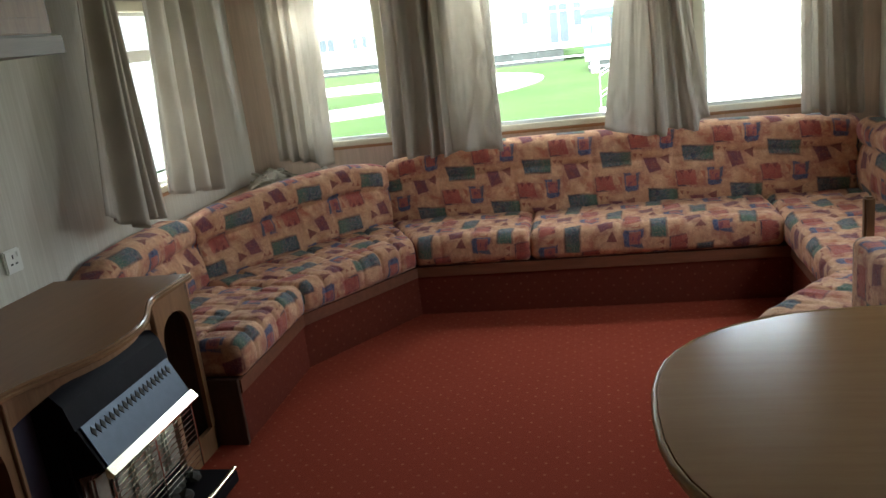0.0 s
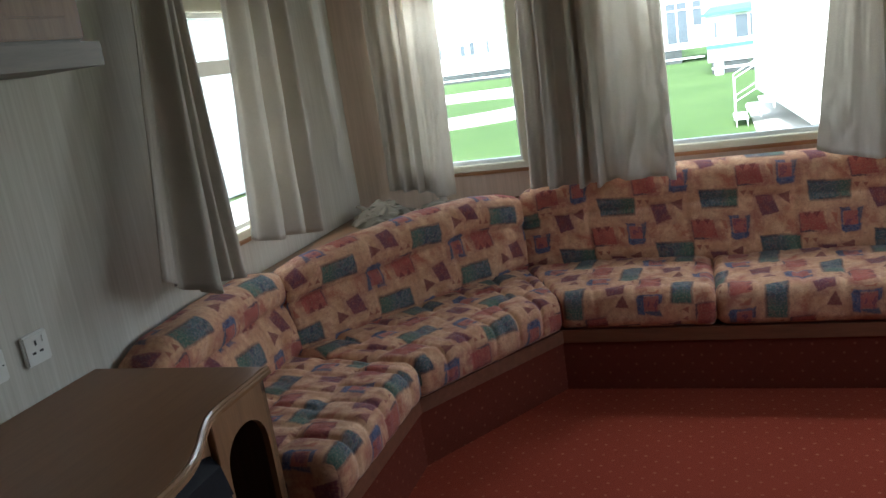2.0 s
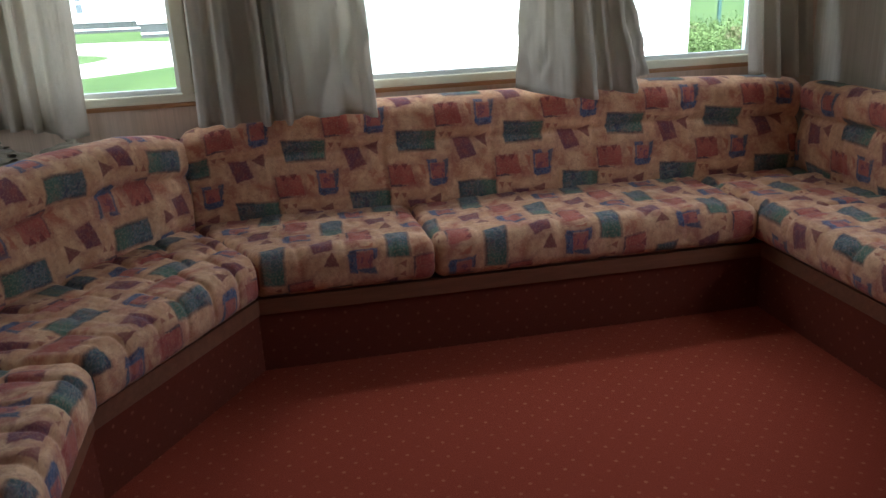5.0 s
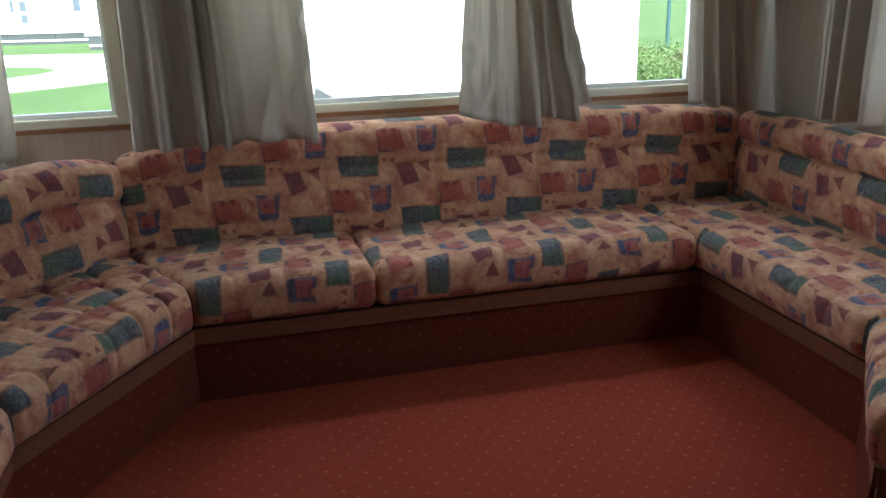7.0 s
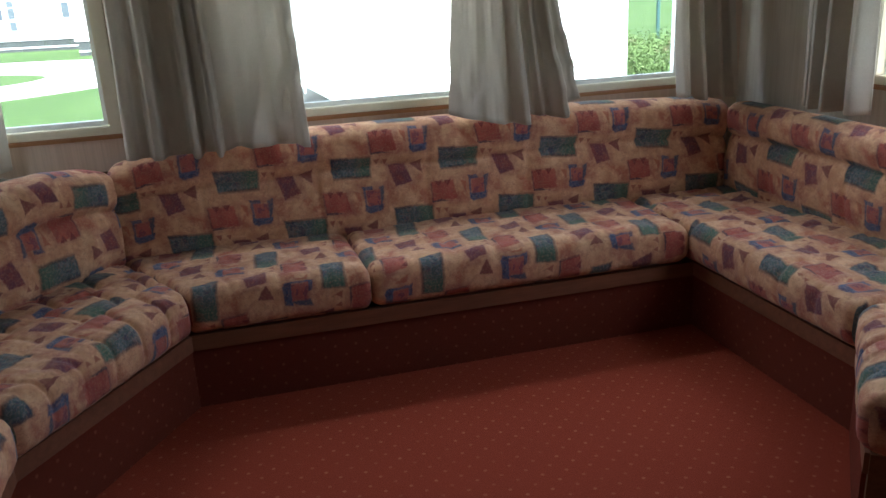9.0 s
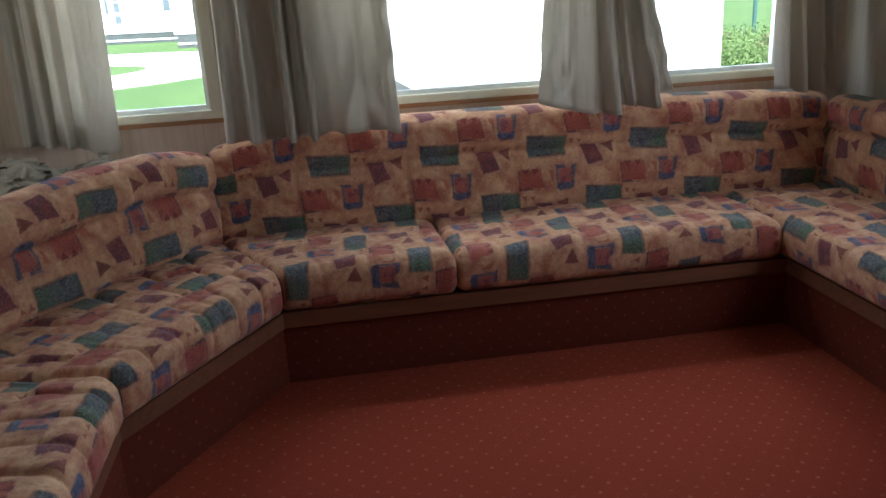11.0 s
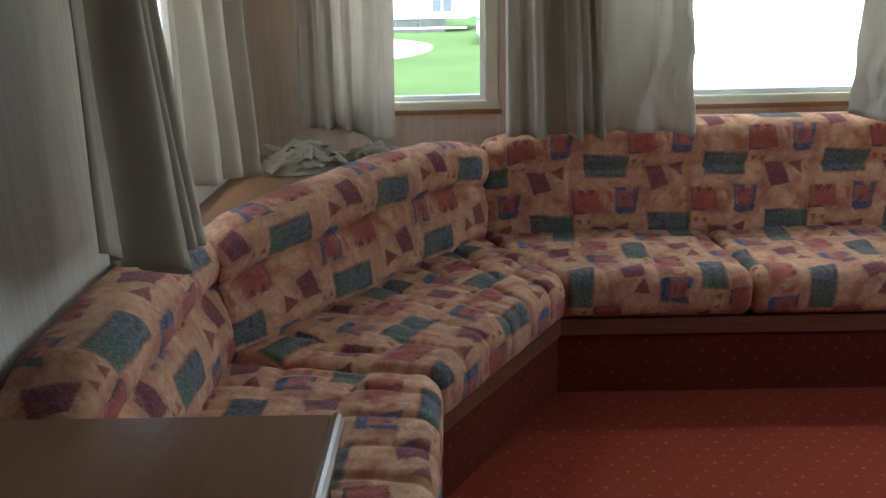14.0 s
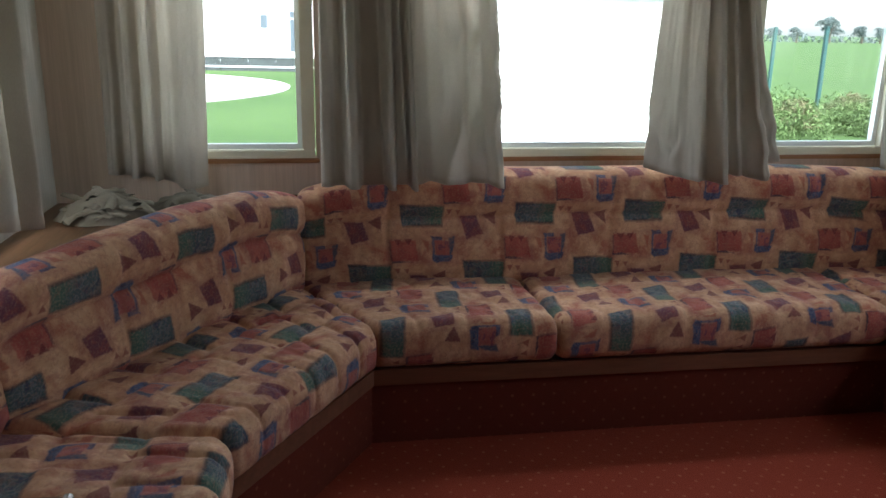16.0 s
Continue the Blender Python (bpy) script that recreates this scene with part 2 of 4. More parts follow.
def carpet(name, lo=(0.20, 0.030, 0.017), hi=(0.39, 0.075, 0.043), dots=0.6):
    k = Nodes(name, 0.97, 0.0, 0.05)
    v = k.coords("UV")
    s = k.xyz(v)
    st = 0.052
    a = k.math("ADD", s[0], s[1])
    b = k.math("SUBTRACT", s[0], s[1])

    def cell(x):
        return k.math("SUBTRACT", k.math("FLOORED_MODULO", x, st * 1.414), st * 0.707)

    ca, cb = cell(a), cell(b)
    d = k.math("SQRT", k.math("ADD", k.math("MULTIPLY", ca, ca), k.math("MULTIPLY", cb, cb)))
    spot = k.span(k.math("ADD", d, k.math("MULTIPLY", k.noise(v, 160.0), 0.006)), 0.0085, 0.0125, 1.0, 0.0)
    pile = k.noise(v, 420.0, 2.0, 0.7)
    wear = k.noise(v, 3.0, 4.0)
    ground = k.mix(k.span(pile, 0.3, 0.7), lo, hi)
    ground = k.mix(k.span(wear, 0.4, 0.7, 0.0, 0.35), ground, tuple((a + b) * 0.54 for a, b in zip(lo, hi)))
    dotted = k.mix(k.math("MULTIPLY", spot, k.span(k.noise(v, 30.0), 0.35, 0.65, 0.15 * dots, dots)), ground, (0.52, 0.19, 0.105))
    k.bump(pile, 0.6, 0.004)
    return k.base(dotted)


def wallpaper(name, axis, tint=(1, 1, 1)):
    """Cream paper with fine broken upright stripes."""
    k = Nodes(name, 0.75, 0.0, 0.25)
    st = (60, 60, 1.6)
    v = k.coords(stretch=st)
    stripe = k.noise(v, 1.6, 3.0, 0.7)
    v2 = k.coords(stretch=(22, 22, 0.25))
    wide = k.noise(v2, 1.5, 2.0, 0.5)
    stain = k.noise(k.coords(), 1.6, 3.0)
    c = k.mix(k.span(stripe, 0.35, 0.65), tuple(a * b for a, b in zip((0.54, 0.50, 0.43), tint)), tuple(a * b for a, b in zip((0.63, 0.59, 0.52), tint)))
    c = k.mix(k.span(wide, 0.45, 0.7, 0.0, 0.25), c, tuple(a * b for a, b in zip((0.46, 0.40, 0.32), tint)))
    c = k.mix(k.span(stain, 0.5, 0.8, 0.0, 0.25), c, (0.45, 0.40, 0.32))
    k.bump(stripe, 0.12, 0.002)
    return k.base(c)


def curtain_cloth(name):
    k = Nodes(name, 0.9, 0.0, 0.1)
    v = k.coords()
    weave = k.noise(k.coords(stretch=(500, 500, 120)), 1.0, 2.0)
    blot = k.noise(v, 5.0, 3.0)
    c = k.mix(k.span(blot, 0.35, 0.7), (0.61, 0.545, 0.465), (0.71, 0.64, 0.555))
    c = k.mix(k.span(weave, 0.3, 0.7, 0.0, 0.3), c, (0.42, 0.355, 0.28))
    k.bump(weave, 0.25, 0.002)
    k.base(c)
    tr = k.nt.nodes.new("ShaderNodeBsdfTranslucent")
    k.put(k.mix(0.6, c, (0.60, 0.58, 0.54)), tr.inputs["Color"])
    mx = k.nt.nodes.new("ShaderNodeMixShader")
    mx.inputs[0].default_value = 0.38
    k.nt.links.new(k.b.outputs[0], mx.inputs[1])
    k.nt.links.new(tr.outputs[0], mx.inputs[2])
    k.nt.links.new(mx.outputs[0], k.nt.nodes["Material Output"].inputs["Surface"])
    return k.m


def glass(name):
    m = bpy.data.materials.new(name)
    m.use_nodes = True
    nt = m.node_tree
    nt.nodes.remove(nt.nodes["Principled BSDF"])
    tr, gl, mx, fr = (nt.nodes.new("ShaderNode" + s) for s in ("BsdfTransparent", "BsdfGlossy", "MixShader", "LayerWeight"))
    tr.inputs[0].default_value = (0.93, 0.97, 0.97, 1)
    gl.inputs["Roughness"].default_value = 0.02
    fr.inputs["Blend"].default_value = 0.12
    nt.links.new(fr.outputs["Facing"], mx.inputs[0])
    nt.links.new(tr.outputs[0], mx.inputs[1])
    nt.links.new(gl.outputs[0], mx.inputs[2])
    nt.links.new(mx.outputs[0], nt.nodes["Material Output"].inputs["Surface"])
    return m


def grass_mat(name):
    k = Nodes(name, 0.9, 0.0, 0.2)
    v = k.coords()
    c = k.mix(k.span(k.noise(v, 0.35, 4.0), 0.35, 0.65), (0.064, 0.115, 0.033), (0.088, 0.145, 0.044))
    c = k.mix(k.span(k.noise(v, 14.0, 3.0), 0.35, 0.7, 0.0, 0.6), c, (0.046, 0.088, 0.024))
    k.bump(k.noise(v, 60.0), 0.6, 0.03)
    return k.base(c)


FABRIC = fabric_print("printed_cloth")
CARPET = carpet("red_carpet")
# the floor's red carpet again, its colour darkened for shade under the seats
SHADED_CARPET = carpet("shaded_red_base_carpet", (0.105, 0.023, 0.015), (0.21, 0.048, 0.030), 0.30)
PAPER = wallpaper("striped_wallpaper", "Z")
PAPER_PINK = wallpaper("pinkish_wallpaper", "Z", (1.18, 1.0, 0.92))
CURTAIN = curtain_cloth("curtain_cloth")
GLASS = glass("window_glass")
GRASS = grass_mat("grass")
OAK = wood("oak_veneer", (0.13, 0.065, 0.030), (0.24, 0.125, 0.062), 0.38, "Y")
TOP_WOOD = wood("dark_oak_laminate", (0.22, 0.105, 0.050), (0.28, 0.138, 0.068), 0.34, "Y")
TOP_WOOD.node_tree.nodes["Principled BSDF"].inputs["Specular IOR Level"].default_value = 0.38
OAK_Z = wood("oak_veneer_upright", (0.19, 0.095, 0.042), (0.30, 0.155, 0.072), 0.45, "Z")
OAK_X = wood("oak_veneer_across", (0.13, 0.065, 0.032), (0.24, 0.12, 0.06), 0.4, "X")
STRIP = wood("worn_front_strip_wood", (0.14, 0.048, 0.022), (0.225, 0.082, 0.040), 0.55, "X")
SILL_WOOD = wood("orange_sill_wood", (0.36, 0.17, 0.075), (0.48, 0.25, 0.12), 0.35, "X")
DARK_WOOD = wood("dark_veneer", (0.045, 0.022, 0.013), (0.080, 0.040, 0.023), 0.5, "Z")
TABLE_TOP = wood("table_laminate", (0.31, 0.152, 0.058), (0.36, 0.182, 0.072), 0.20, "X")
TABLE_TOP.node_tree.nodes["Principled BSDF"].inputs["Specular IOR Level"].default_value = 0.36
SHELF = wood("grey_brown_laminate", (0.16, 0.12, 0.09), (0.22, 0.17, 0.13), 0.5, "Y")
EDGE = plain("polished_edge", (0.27, 0.15, 0.08), 0.22, 0.0, 0.1, 20)
RIM = plain("polished_oak_lip", (0.46, 0.27, 0.12), 0.2, 0.0, 0.1, 20)
CREAM = plain("cream_window_frame", (0.80, 0.75, 0.60), 0.45, 0, 0.06, 5, 0.05)
WHITE_PVC = plain("white_plastic", (0.74, 0.72, 0.67), 0.4, 0, 0.05, 10, 0.03)
WHITE_ALU = plain("white_painted_metal", (0.80, 0.82, 0.80), 0.5, 0, 0.04, 1.0, 0.03)
TEAL_PAINT = plain("teal_green_paint", (0.030, 0.090, 0.085), 0.6, 0, 0.1, 2)
# dark skirting, its colour lifted towards grey to put outdoor haze in
HAZED_SKIRT = plain("hazed_dark_skirting", (0.055, 0.062, 0.062), 0.8, 0, 0.3, 2)
MINT_PAINT = plain("mint_paint", (0.07, 0.19, 0.15), 0.6, 0, 0.08, 2)
# caravan panes, also lightened in colour for the haze outside
GREY_GLASS = plain("hazed_dark_glass", (0.085, 0.105, 0.125), 0.3, 0, 0.2, 1.0, 0.0)
# ceiling stays out of view; colour darkened to hold down bounced light
CEILING = plain("ceiling_board", (0.27, 0.245, 0.21), 0.8, 0, 0.04, 3, 0.05)
BLACK = plain("black_enamel", (0.012, 0.011, 0.014), 0.5, 0, 0.2, 15, 0.05, 0.12)
PLUM = plain("plum_back_panel", (0.055, 0.045, 0.075), 0.45, 0, 0.15, 15, 0.05)
STEEL = plain("brushed_steel", (0.072, 0.083, 0.10), 0.35, 1.0, 0.08, 30, 0.05)
BRASS = plain("polished_brass", (0.92, 0.88, 0.68), 0.22, 1.0, 0.05, 30, 0.02)
CERAMIC = plain("fire_radiant_ceramic", (0.32, 0.27, 0.21), 0.8, 0, 0.2, 30, 0.2)
COAL = plain("imitation_coals", (0.05, 0.045, 0.035), 0.7, 0, 0.4, 30, 0.4)
CHROME = plain("chrome_wire", (0.75, 0.75, 0.72), 0.15, 1.0, 0.03, 30, 0.0)
CONCRETE = plain("pale_concrete", (0.55, 0.53, 0.48), 0.85, 0, 0.08, 1.0, 0.3)
LINEN = plain("pale_crumpled_cloth", (0.27, 0.235, 0.18), 0.9, 0, 0.12, 12, 0.3)
BARK = plain("bark", (0.10, 0.075, 0.05), 0.9, 0, 0.3, 6, 0.4)
LEAF = plain("leaves", (0.11, 0.165, 0.060), 0.8, 0, 0.30, 1.6, 0.0, 0.1)
LEAF_RUST = plain("rusty_leaves", (0.14, 0.125, 0.06), 0.8, 0, 0.4, 2.0, 0.0)
# distance haze put into the far leaves' colour: paler and bluer
HAZED_LEAF = plain("hazed_leaves", (0.12, 0.155, 0.15), 0.8, 0, 0.3, 0.3, 0.0)
RUBBER = plain("dark_opening", (0.02, 0.018, 0.016), 0.7, 0, 0.2, 10, 0.0)


# ---- mesh helpers ----
def link_mesh(name, verts, faces, material, parent=None, label="", uvs=None, smooth=False):
    me = bpy.data.meshes.new(name)
    me.from_pydata([tuple(v) for v in verts], [], faces)
    if uvs is not None:
        layer = me.uv_layers.new(name="UVMap")
        flat = np.array([c for uv in uvs for c in uv], dtype=np.float32)
        layer.data.foreach_set("uv", flat)
    me.materials.append(material)
    if smooth:
        me.shade_smooth()
    me.update()
    ob = new(name, me)
    if parent:
        ob.parent = parent
    if label:
        ob["label"] = label
    return ob


def part(name, bm, material, parent=None, label="", smooth=False):
    me = bpy.data.meshes.new(name)
    bm.normal_update()
    bm.to_mesh(me)
    bm.free()
    me.materials.append(material)
    if smooth:
        me.shade_smooth()
    ob = new(name, me)
    if parent:
        ob.parent = parent
    if label:
        ob["label"] = label
    return ob


def thing(name, at, label, category, group="", kind=""):
    ob = new(name)
    ob.location = at
    return tagged(ob, label, category, group, kind)


def add_box(bm, a, b, bevel=0.0):
    """A box from corner a to corner b, its edges rounded by bevel."""
    lo, hi = [min(p, q) for p, q in zip(a, b)], [max(p, q) for p, q in zip(a, b)]
    made = bmesh.ops.create_cube(bm, size=1.0, matrix=Matrix.LocRotScale(
        [(p + q) / 2 for p, q in zip(lo, hi)], None, [q - p for p, q in zip(lo, hi)]))
    if bevel:
        edges = list({e for v in made["verts"] for e in v.link_edges})
        bmesh.ops.bevel(bm, geom=edges, offset=bevel, segments=2, affect="EDGES")
    return bm


def boxes(*pairs, bevel=0.0):
    bm = bmesh.new()
    for a, b in pairs:
        add_box(bm, a, b, bevel)
    return bm


def prism(outline, z0, z1, bevel=0.0, segments=3):
    """An upright prism over a plan outline (counterclockwise)."""
    bm = bmesh.new()
    low = [bm.verts.new((x, y, z0)) for x, y in outline]
    high = [bm.verts.new((x, y, z1)) for x, y in outline]
    n = len(outline)
    bm.faces.new(list(reversed(low)))
    top = bm.faces.new(high)
    for i in range(n):
        bm.faces.new((low[i], low[(i + 1) % n], high[(i + 1) % n], high[i]))
    if bevel:
        bmesh.ops.bevel(bm, geom=[e for e in bm.edges if abs(e.verts[0].co.z - e.verts[1].co.z) < 1e-6], offset=bevel, segments=segments, affect="EDGES")
    return bm


def rod(bm, a, b, r, sides=8):
    a, b = Vector(a), Vector(b)
    m = Matrix.Translation((a + b) / 2) @ (b - a).to_track_quat("Z", "Y").to_matrix().to_4x4()
    bmesh.ops.create_cone(bm, cap_ends=True, segments=sides, radius1=r, radius2=r, depth=(b - a).length, matrix=m)


def panel_with_hole(axis, at, thick, u0, u1, z0, z1, holes):
    """A wall across axis ('x' or 'y'), from at to at+thick, with oblong openings (ua, ub, za, zb)."""
    us = sorted({u0, u1, *[h[0] for h in holes], *[h[1] for h in holes]})
    bm = bmesh.new()

    def cube(ua, ub, za, zb):
        if axis == "y":
            add_box(bm, (ua, at, za), (ub, at + thick, zb))
        else:
            add_box(bm, (at, ua, za), (at + thick, ub, zb))

    for ua, ub in zip(us, us[1:]):
        hole = [h for h in holes if h[0] <= ua + 1e-6 and h[1] >= ub - 1e-6]
        if hole:
            cube(ua, ub, z0, hole[0][2])
            cube(ua, ub, hole[0][3], z1)
        else:
            cube(ua, ub, z0, z1)
    return bm


# ---- the room ----
XL, XR, YF, YB, ZC = -0.46, 3.08, 4.88, -3.0, 1.98
GROUND_Z = -0.60
WIN = {"a": (-0.20, 0.47), "b": (0.86, 1.90), "c": (2.16, 2.84)}
SILL, HEAD = 0.877, 1.78

floor_bm = boxes(((XL - 0.06, YB - 0.06, -0.08), (XR + 0.06, YF + 0.06, -0.004)))
tagged(part("floor", floor_bm, OAK), "wooden floor deck under red fitted carpet", "floor", kind="structure")
tagged(link_mesh("carpet", [(XL, YB, 0), (XR, YB, 0), (XR, YF, 0), (XL, YF, 0)], [(0, 1, 2, 3)], CARPET,
                 uvs=[(XL, YB), (XR, YB), (XR, YF), (XL, YF)]), "red fitted carpet with small pale dots, worn", "carpet", kind="structure")
tagged(part("ceiling", boxes(((XL - 0.06, YB - 0.06, ZC), (XR + 0.06, YF + 0.06, ZC + 0.06))), CEILING), "unseen ceiling board, darkened to cut bounced light", "ceiling", kind="structure")
front_wall = tagged(part("wall_north", panel_with_hole("y", YF, 0.06, XL - 0.06, XR + 0.06, 0, ZC, [(a, b, SILL, HEAD) for a, b in WIN.values()]), PAPER_PINK),
                    "front wall in pinkish striped wallpaper with three windows", "wall", kind="structure")
LWIN, RWIN = (3.52, 4.26), (2.45, 4.12)
tagged(part("wall_west", panel_with_hole("x", XL - 0.06, 0.06, YB, YF, 0, ZC, [(*LWIN, SILL, HEAD)]), PAPER), "side wall in cream striped wallpaper", "wall", kind="structure")
tagged(part("wall_east", panel_with_hole("x", XR, 0.06, YB, YF, 0, ZC, [(*RWIN, 0.93, HEAD)] ), PAPER), "side wall in cream striped wallpaper with a window", "wall", kind="structure")
# closes the room out of view; brown wood keeps its bounced light low
tagged(part("wall_south", boxes(((XL - 0.06, YB - 0.06, 0), (XR + 0.06, YB, ZC))), OAK_Z), "unseen end wall, brown wood chosen to cut bounced light", "wall", kind="structure")
tagged(part("trim", boxes(((XL, 2.468, 0.74), (XL + 0.004, 2.482, 1.555))), WHITE_PVC), "pale joint strip between wall panels", "trim", kind="structure")


def window(axis, at, out, u0, u1, z0, z1, label, name, transom=None):
    """A framed caravan window in an opening; at is the wall's inner face, out the way outwards (+1, -1)."""
    w = thing(name, (0, 0, 0), label, "window", kind="structure")

    def b(ua, ub, d0, d1, za, zb):
        if axis == "y":
            return ((ua, at + out * d0, za), (ub, at + out * d1, zb))
        return ((at + out * d0, ua, za), (at + out * d1, ub, zb))

    f = 0.050
    part("window_frame", boxes(b(u0 + 0.002, u1 - 0.002, -0.008, 0.055, z0 + 0.002, z0 + f * 0.6), b(u0 + 0.002, u1 - 0.002, -0.008, 0.055, z1 - f, z1 - 0.002),
                               b(u0 + 0.002, u0 + f, -0.008, 0.055, z0 + f * 0.6, z1 - f), b(u1 - f, u1 - 0.002, -0.008, 0.055, z0 + f * 0.6, z1 - f), bevel=0.004), CREAM, w)
    g = 0.018
    i0, i1, j0, j1 = u0 + f, u1 - f, z0 + f * 0.6, z1 - f
    part("sash", boxes(b(i0, i1, 0.030, 0.058, j0, j0 + g), b(i0, i1, 0.030, 0.058, j1 - g, j1), b(i0, i0 + g, 0.030, 0.058, j0 + g, j1 - g), b(i1 - g, i1, 0.030, 0.058, j0 + g, j1 - g)), WHITE_ALU, w)
    if transom:
        part("transom", boxes(b(i0 + g, i1 - g, 0.028, 0.06, transom, transom + 0.055), bevel=0.004), WHITE_PVC, w)
    pane = part("pane", boxes(b(i0 + g, i1 - g, 0.046, 0.050, j0 + g, j1 - g)), GLASS, w)
    pane.visible_shadow = False
    part("window_sill", boxes(b(u0 - 0.012, u1 + 0.012, -0.014, -0.0005, z0 - 0.018, z0 - 0.001), bevel=0.004), SILL_WOOD, w)
    part("sill_bead", boxes(b(u0, u1, -0.012, -0.009, z0, z0 + 0.008), bevel=0.001), CREAM, w)
    return w


window("y", YF, 1, *WIN["a"], SILL, HEAD, "cream-framed caravan window with a wooden sill strip", "window_1")
window("y", YF, 1, *WIN["b"], SILL, HEAD, "wide cream-framed middle window facing the neighbouring caravan", "window_2")
window("y", YF, 1, *WIN["c"], SILL, HEAD, "cream-framed window looking on a hedge and field", "window_3")
window("x", XL, -1, *LWIN, SILL, HEAD, "side window with a transom bar, half curtained", "window_4", transom=1.50)
window("x", XR, 1, *RWIN, 0.93, HEAD, "white-framed side window above the bench", "window_5")



# ---- curtains ----
def curtain(name, axis, at, into, top, bottom, ztop, zbot, ridges, seed, label, hem, lean=0.0, crumple=()):
    """Hanging cloth. top, bottom: (from, to) along the wall; ridges: (place, width, height) of its folds, place and width as
    fractions of the cloth; hem: (place, height) along the lower edge; lean: how far the foot stands out beyond the head."""
    rnd = random.Random(seed)
    nu, nv = 170, 50
    sway = [rnd.uniform(-0.018, 0.018) for _ in ridges]
    tail = [rnd.uniform(0.75, 1.25) for _ in ridges]
    verts, faces = [], []
    for side in (0, 1):
        for j in range(nv + 1):
            v = j / nv
            for i in range(nu + 1):
                u = i / nu
                d = 0.0
                for (c, w, h), sw, tl in zip(ridges, sway, tail):
                    x = (u - c - sw * math.sin(2.5 * v + seed)) / (w * (1.1 - 0.25 * v))
                    d += 1.7 * h * (0.8 + 0.35 * v * tl) * math.exp(-abs(x) ** 4.5)
                d += 0.006 * noise.noise((u * 9, v * 1.7, seed)) + 0.0030 * noise.noise((u * 30, v * 5, seed + 5))
                for pu, pv, size in crumple:
                    fall = 1.5 * math.exp(-((u - pu) / 0.17) ** 2 - ((v - pv) / 0.17) ** 2)
                    d += size * fall * max(0.0, 1 - 1.8 * abs(noise.noise((u * 6 + v * 3, v * 9, seed + 2))))
                lo = bottom[0] + (bottom[1] - bottom[0]) * u
                hi = top[0] + (top[1] - top[0]) * u
                e = v ** 1.25
                along = hi * (1 - e) + lo * e
                zb = zbot + float(np.interp(u, [h[0] for h in hem], [h[1] for h in hem]))
                z = ztop * (1 - v) + zb * v
                stitch = -0.0012 if abs(z - zb - 0.045) < 0.006 else 0.0
                out = at + into * (0.012 + d + stitch + lean * v ** 1.6 + side * 0.0025)
                verts.append((along, out, z) if axis == "y" else (out, along, z))
    n = (nu + 1) * (nv + 1)
    for side in (0, 1):
        for j in range(nv):
            for i in range(nu):
                q = side * n + j * (nu + 1) + i
                quad = (q, q + 1, q + nu + 2, q + nu + 1)
                faces.append(quad if side else quad[::-1])
    ring = [i for i in range(nu + 1)] + [j * (nu + 1) + nu for j in range(1, nv + 1)] + [nv * (nu + 1) + i for i in range(nu - 1, -1, -1)] + [j * (nu + 1) for j in range(nv - 1, 0, -1)]
    for a, b in zip(ring, ring[1:] + ring[:1]):
        faces.append((a, b, b + n, a + n))
    ob = link_mesh(name, verts, faces, CURTAIN, smooth=True)
    return tagged(ob, label, "curtain", "curtains")


ZT = 1.90
curtain("curtain", "y", YF - 0.03, -1, (-0.25, 0.11), (-0.26, 0.08), ZT, 0.785, [(0.06, 0.08, 0.018), (0.29, 0.055, 0.032), (0.50, 0.035, 0.036), (0.84, 0.15, 0.030)], 3,
        "beige curtain drawn aside into the front corner", [(0, 0.05), (0.5, 0.03), (0.75, 0.0), (1, 0)])
curtain("curtain", "y", YF - 0.025, -1, (0.49, 1.10), (0.485, 1.125), ZT, 0.808, [(0.03, 0.04, 0.02), (0.17, 0.045, 0.045), (0.375, 0.032, 0.060), (0.49, 0.024, 0.065), (0.72, 0.10, 0.035), (0.97, 0.045, 0.05)], 5,
        "pair of beige curtains meeting between two windows, creased at one edge", [(0, 0.0), (0.30, 0.0), (0.55, 0.0), (0.60, 0.013), (0.68, 0.012), (0.8, 0.014), (0.88, 0.004), (1, 0.0)], lean=0.152, crumple=((0.90, 0.52, 0.030), (0.72, 0.88, 0.022), (0.93, 0.80, 0.028)))
curtain("curtain", "y", YF - 0.025, -1, (1.79, 2.10), (1.665, 2.205), ZT, 0.808, [(0.12, 0.14, 0.012), (0.36, 0.12, 0.020), (0.545, 0.050, 0.050), (0.715, 0.030, 0.022), (0.845, 0.045, 0.042), (0.975, 0.03, 0.008)], 8,
        "beige curtains flaring out over the bench back, hem caught up", [(0, 0.06), (0.12, 0.042), (0.42, 0.0), (0.59, 0.003), (0.61, 0.032), (0.68, 0.022), (0.72, 0.028), (0.80, 0.012), (0.88, 0.016), (0.92, 0.06), (1, 0.080)], lean=0.152, crumple=((0.10, 0.93, 0.03), (0.95, 0.9, 0.03)))
curtain("curtain", "y", YF - 0.025, -1, (2.67, 2.97), (2.655, 2.97), ZT, 0.83, [(0.08, 0.10, 0.05), (0.38, 0.06, 0.04), (0.62, 0.06, 0.045), (0.88, 0.09, 0.03)], 11,
        "beige curtain gathered in the front corner", [(0, 0.02), (0.3, 0.03), (0.33, 0.0), (1, 0)], lean=0.115, crumple=((0.1, 0.5, 0.02),))
